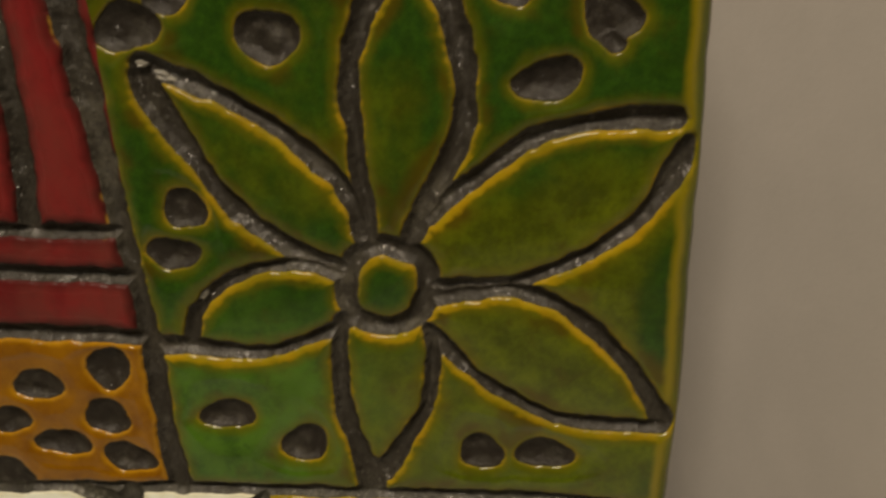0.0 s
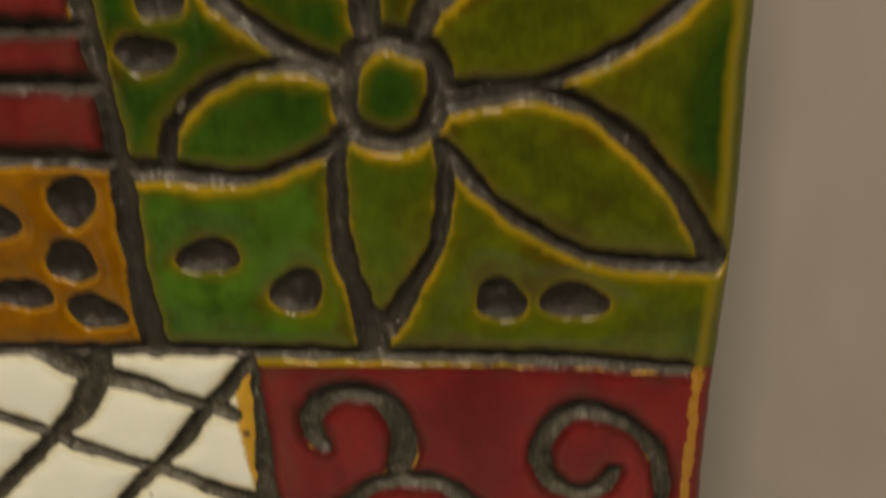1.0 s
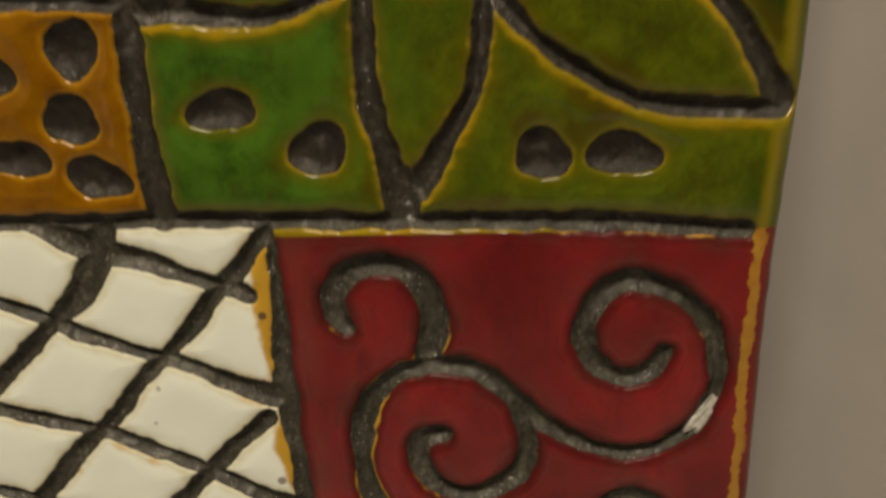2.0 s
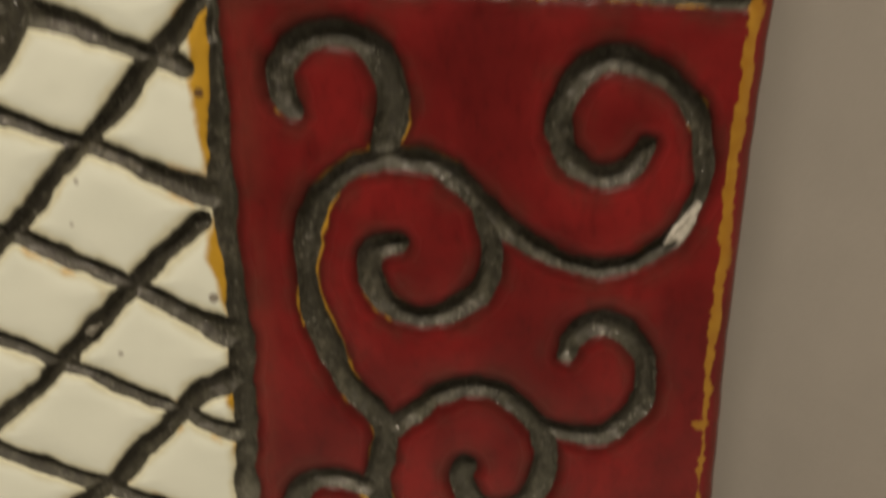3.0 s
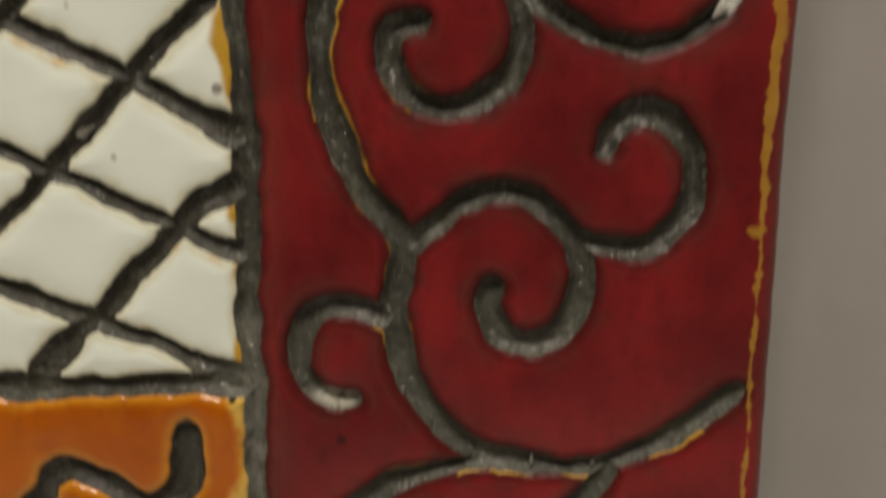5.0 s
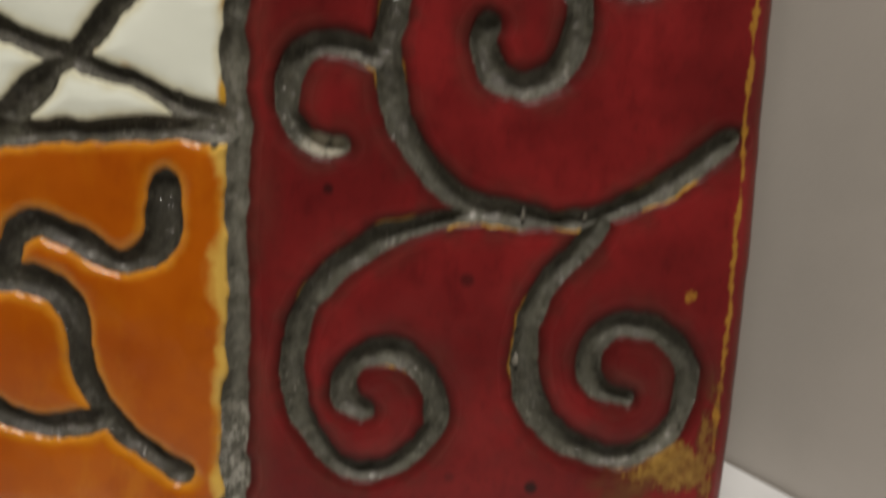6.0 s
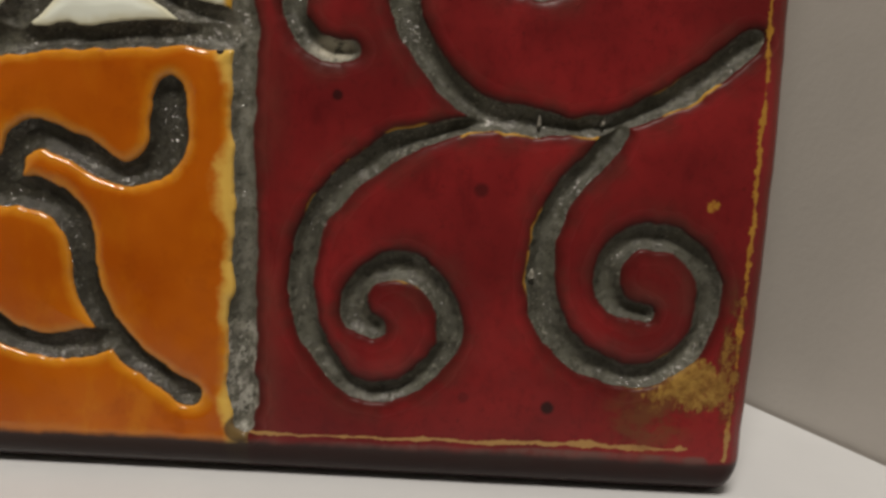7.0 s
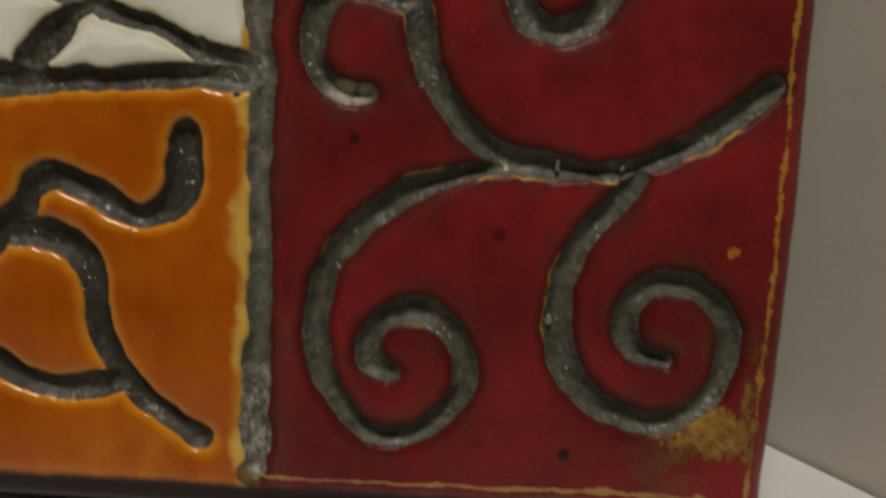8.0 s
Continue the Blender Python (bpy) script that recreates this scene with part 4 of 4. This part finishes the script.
# which field each cell of the grid belongs to
MX, MZ = (GX[:-1, :-1] + GX[1:, 1:]) / 2, (GZ[:-1, :-1] + GZ[1:, 1:]) / 2
MG = (gap[:-1, :-1] + gap[1:, 1:] + gap[1:, :-1] + gap[:-1, 1:]) / 4
FIELDS = ("flower_field", "scroll_field", "barred_field", "spotted_field", "lattice_field", "figure_field")
low_left = MX < -26.0
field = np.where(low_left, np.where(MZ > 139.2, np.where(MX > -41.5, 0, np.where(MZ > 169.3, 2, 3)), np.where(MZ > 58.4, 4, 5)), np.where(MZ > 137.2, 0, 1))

# join cells of one field that touch into pieces of glaze
piece = np.full(MX.shape, -1, int)
open_cell = MG > 0
sizes = []
for r0, c0 in zip(*np.nonzero(open_cell)):
    if piece[r0, c0] >= 0:
        continue
    mark, kind, stack, count = len(sizes), field[r0, c0], [(r0, c0)], 0
    piece[r0, c0] = mark
    while stack:
        r, c = stack.pop()
        count += 1
        for rr, cc in ((r + 1, c), (r - 1, c), (r, c + 1), (r, c - 1)):
            if 0 <= rr < piece.shape[0] and 0 <= cc < piece.shape[1] and piece[rr, cc] < 0 and open_cell[rr, cc] and field[rr, cc] == kind:
                piece[rr, cc] = mark
                stack.append((rr, cc))
    sizes.append(count)
for _ in range(2):
    for axis, step in ((0, 1), (0, -1), (1, 1), (1, -1)):
        shifted = np.roll(piece, step, axis)
        same = np.roll(field, step, axis) == field
        piece = np.where((piece < 0) & (shifted >= 0) & same & (MG > -0.45), shifted, piece)

PETALS = ((3, 202), (-20, 196), (24, 188), (22, 164), (-3, 157), (-21, 172))
LOOKS = {
    0: (GREEN, "glossy green glaze with amber rims round a flower", "green_ground"),
    1: (RED, "glossy dark red glaze round carved scrolls", "red_ground"),
    2: (DIMMED_RED, "dark red glaze bars, dimmed for the upper left corner", "red_bar"),
    3: (MUSTARD, "mustard yellow glaze with dark pits", "mustard_ground"),
    4: (WHITE, "glossy white glaze diamonds between crossing lines", "lozenge"),
    5: (ORANGE, "bright orange glaze round a carved branching figure", "orange_ground"),
}
glaze_at = place(glaze_out)
crest = np.clip(-np.gradient(line_gap, ZS, axis=0), 0, 1) * np.clip(1 - line_gap / 4, 0, 1)
values = (("rim", gap), ("edge", edge), ("crest", crest))
parents = {}


def piece_name(mark, kind, rows, cols):
    if kind == 0:
        x, z = MX[rows, cols], MZ[rows, cols]
        for px, pz in PETALS:
            if np.any((abs(x - px) < 0.6) & (abs(z - pz) < 0.6)):
                return "petal"
        if np.any((abs(x + 2) < 0.6) & (abs(z - 175.5) < 0.6)):
            return "flower_centre"
    return LOOKS[kind][2]


order = sorted(range(len(sizes)), key=lambda k: -sizes[k])
for mark in order:
    if sizes[mark] < 14:
        continue
    rows, cols = np.nonzero(piece == mark)
    kind = int(field[rows[0], cols[0]])
    mat, label, _ = LOOKS[kind]
    name = piece_name(mark, kind, rows, cols)
    if kind not in parents and name not in ("petal", "flower_centre"):
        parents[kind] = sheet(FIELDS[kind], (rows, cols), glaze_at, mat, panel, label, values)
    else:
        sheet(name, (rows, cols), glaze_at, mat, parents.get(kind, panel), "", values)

# the carved clay, line by line; the normals come from the whole face, so that lines flow into one another
clay_at = place(clay_out)
across, up = np.gradient(clay_at, axis=1), np.gradient(clay_at, axis=0)
clay_normal = np.cross(across, up)
clay_normal /= np.maximum(np.linalg.norm(clay_normal, axis=-1, keepdims=True), 1e-15)
line_of = np.where(pit_gap < line_gap, pit_owner, owner)[:-1, :-1]
HOME = {"scroll_line": 1, "petal_line": 0, "ring_line": 0, "bar_line": 2, "lattice_line": 4, "figure_line": 5}
for mark, kind in enumerate(lines):
    rows, cols = np.nonzero((MG < 0.5) & (line_of == mark))
    if len(rows) < 14:
        continue
    home = parents[3 if MX[rows, cols].mean() < -43 else 0] if kind == "pit" else parents[HOME[kind]] if kind in HOME else panel
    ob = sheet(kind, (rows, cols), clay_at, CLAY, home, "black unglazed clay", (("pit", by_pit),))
    flat = clay_normal.reshape(-1, 3)[np.unique(np.stack([rows * len(XS) + cols, rows * len(XS) + cols + 1, (rows + 1) * len(XS) + cols + 1, (rows + 1) * len(XS) + cols], -1))]
    ob.data.normals_split_custom_set_from_vertices(flat.tolist())


def slab_side():
    """The sides and the back of the slab, round the rounded face."""
    outline, steps = [], 6
    for cx, cz, start in ((RIGHT - ROUND, FOOT, -90), (RIGHT - ROUND, TOP - ROUND, 0), (LEFT + ROUND, TOP - ROUND, 90), (LEFT + ROUND, FOOT, 180)):
        tall = FOOT if cz < TOP / 2 else ROUND
        for k in range(steps + 1):
            a = radians(start + 90 * k / steps)
            outline.append((cx + ROUND * math.cos(a), cz + tall * math.sin(a)))
    ring = []
    for (x0, z0), (x1, z1) in zip(outline, outline[1:] + outline[:1]):
        count = max(1, int(math.hypot(x1 - x0, z1 - z0) / 4))
        ring += [(x0 + (x1 - x0) * k / count, z0 + (z1 - z0) * k / count) for k in range(count)]
    bm = bmesh.new()
    loops = []
    for y0, inset in ((ROUND - 0.15, 0.25), (ROUND, 0.0), (THICK - 2, 0.0), (THICK - 0.6, 0.6), (THICK, 2.0)):
        loop = []
        for x, z in ring:
            shift = min(1, max(0, (x - 20) / 18)) * (float(np.interp(z, SIDE_Z, SIDE_OUT)) - 0.25 + 1.1 * z / 200 + 0.20 * float(wobble(0, z, 11, 21)) + 0.10 * float(wobble(0, z, 3.5, 22)))
            mid_x, mid_z = (LEFT + RIGHT) / 2, TOP / 2
            k = 1 - inset / 60
            y = max(y0, ROUND + (UNDER - ROUND) * max(0, (FOOT - z) / FOOT) ** 2 - (0.15 if y0 < ROUND else 0))
            loop.append(bm.verts.new(((mid_x + (x - mid_x) * k + shift) / 1000, y / 1000, (mid_z + (z - mid_z) * (1 - inset / 118)) / 1000)))
        loops.append(loop)
    for a, b in zip(loops, loops[1:]):
        for k in range(len(ring)):
            bm.faces.new((a[k], a[(k + 1) % len(ring)], b[(k + 1) % len(ring)], b[k])).smooth = True
    bm.faces.new(loops[-1])
    bmesh.ops.recalc_face_normals(bm, faces=bm.faces)
    me = bpy.data.meshes.new("slab_side")
    bm.to_mesh(me)
    bm.free()
    me.materials.append(SIDE)
    ob = new("slab_side", me)
    ob.parent = panel
    return tagged(ob, "dark clay sides and back of the slab")


slab_side()

def flake(x, z, long, wide, turn, mat):
    """A thin broken chip of pale slip, stuck in a carved line."""
    bm = bmesh.new()
    count = 14
    rim = []
    for k in range(count):
        a = 2 * math.pi * k / count
        r = 1 + 0.22 * math.sin(3 * a + 1) + 0.14 * math.sin(5 * a)
        rim.append((long / 2 * r * math.cos(a), wide / 2 * r * math.sin(a)))
    rings = []
    for scale, out in ((1.0, -1.1), (0.96, -0.15), (0.6, 0.10), (0.25, 0.0)):
        rings.append([bm.verts.new((u * scale, -(out + (0.0 if long > 4.5 else -0.3) + 0.16 * noise.noise((u * 2, v * 2, out)) - SINK), v * scale)) for u, v in rim])
    for a, b in zip(rings, rings[1:]):
        for k in range(count):
            bm.faces.new((a[k], a[(k + 1) % count], b[(k + 1) % count], b[k]))
    bm.faces.new(rings[-1])
    bmesh.ops.recalc_face_normals(bm, faces=bm.faces)
    bmesh.ops.transform(bm, verts=bm.verts, matrix=Matrix.Diagonal((0.001, 0.001, 0.001, 1)) @ pose(x, 0, z, 0, -turn, 0))
    me = bpy.data.meshes.new("slip_flake")
    bm.to_mesh(me)
    bm.free()
    me.materials.append(mat)
    ob = new("slip_flake", me)
    ob.parent = panel
    return tagged(ob, "pale grey chip of slip stuck in a carved line")


flake(32.7, 109.2, 6.4, 2.3, 57, FLAKE)
for x, z, long, wide, turn in ((-47.0, 92.4, 2.3, 1.3, 30), (-32.8, 209.2, 3.1, 1.3, -25), (-35.8, 211.1, 1.8, 1.0, -10), (-32.0, 175.7, 2.3, 1.1, 45), (11.1, 49.9, 1.6, 0.5, 85), (19.2, 50.4, 1.6, 0.5, 75), (11.2, 30.2, 1.4, 0.9, 80)):
    flake(x, z, long, wide, turn, DUSTY)

# Panel lamp over the shelf
bm = bmesh.new()
bmesh.ops.create_cube(bm, size=1.0, matrix=Matrix.Diagonal((0.46, 0.26, 0.03, 1)))
bmesh.ops.bevel(bm, geom=bm.edges[:], offset=0.006, segments=3, profile=0.5, affect="EDGES")
me = bpy.data.meshes.new("panel_lamp")
bm.to_mesh(me)
bm.free()
me.materials.append(TABLE)
lamp = tagged(new("panel_lamp", me), "flat white panel lamp hung over the shelf", "lamp")
lamp.matrix_world = look(LAMP_AT, LAMP_AIM) @ pose(0, 0, 0.018)
bm = bmesh.new()
bmesh.ops.create_cone(bm, cap_ends=True, segments=20, radius1=0.012, radius2=0.012, depth=1.25 - LAMP_AT[2])
me = bpy.data.meshes.new("ceiling_rod")
bm.to_mesh(me)
bm.free()
me.materials.append(TABLE)
rod = new("ceiling_rod", me)
rod.parent = lamp
rod.matrix_parent_inverse = lamp.matrix_world.inverted()
rod.location = (LAMP_AT[0], LAMP_AT[1] - 0.02, (1.25 + LAMP_AT[2]) / 2 + 0.01)
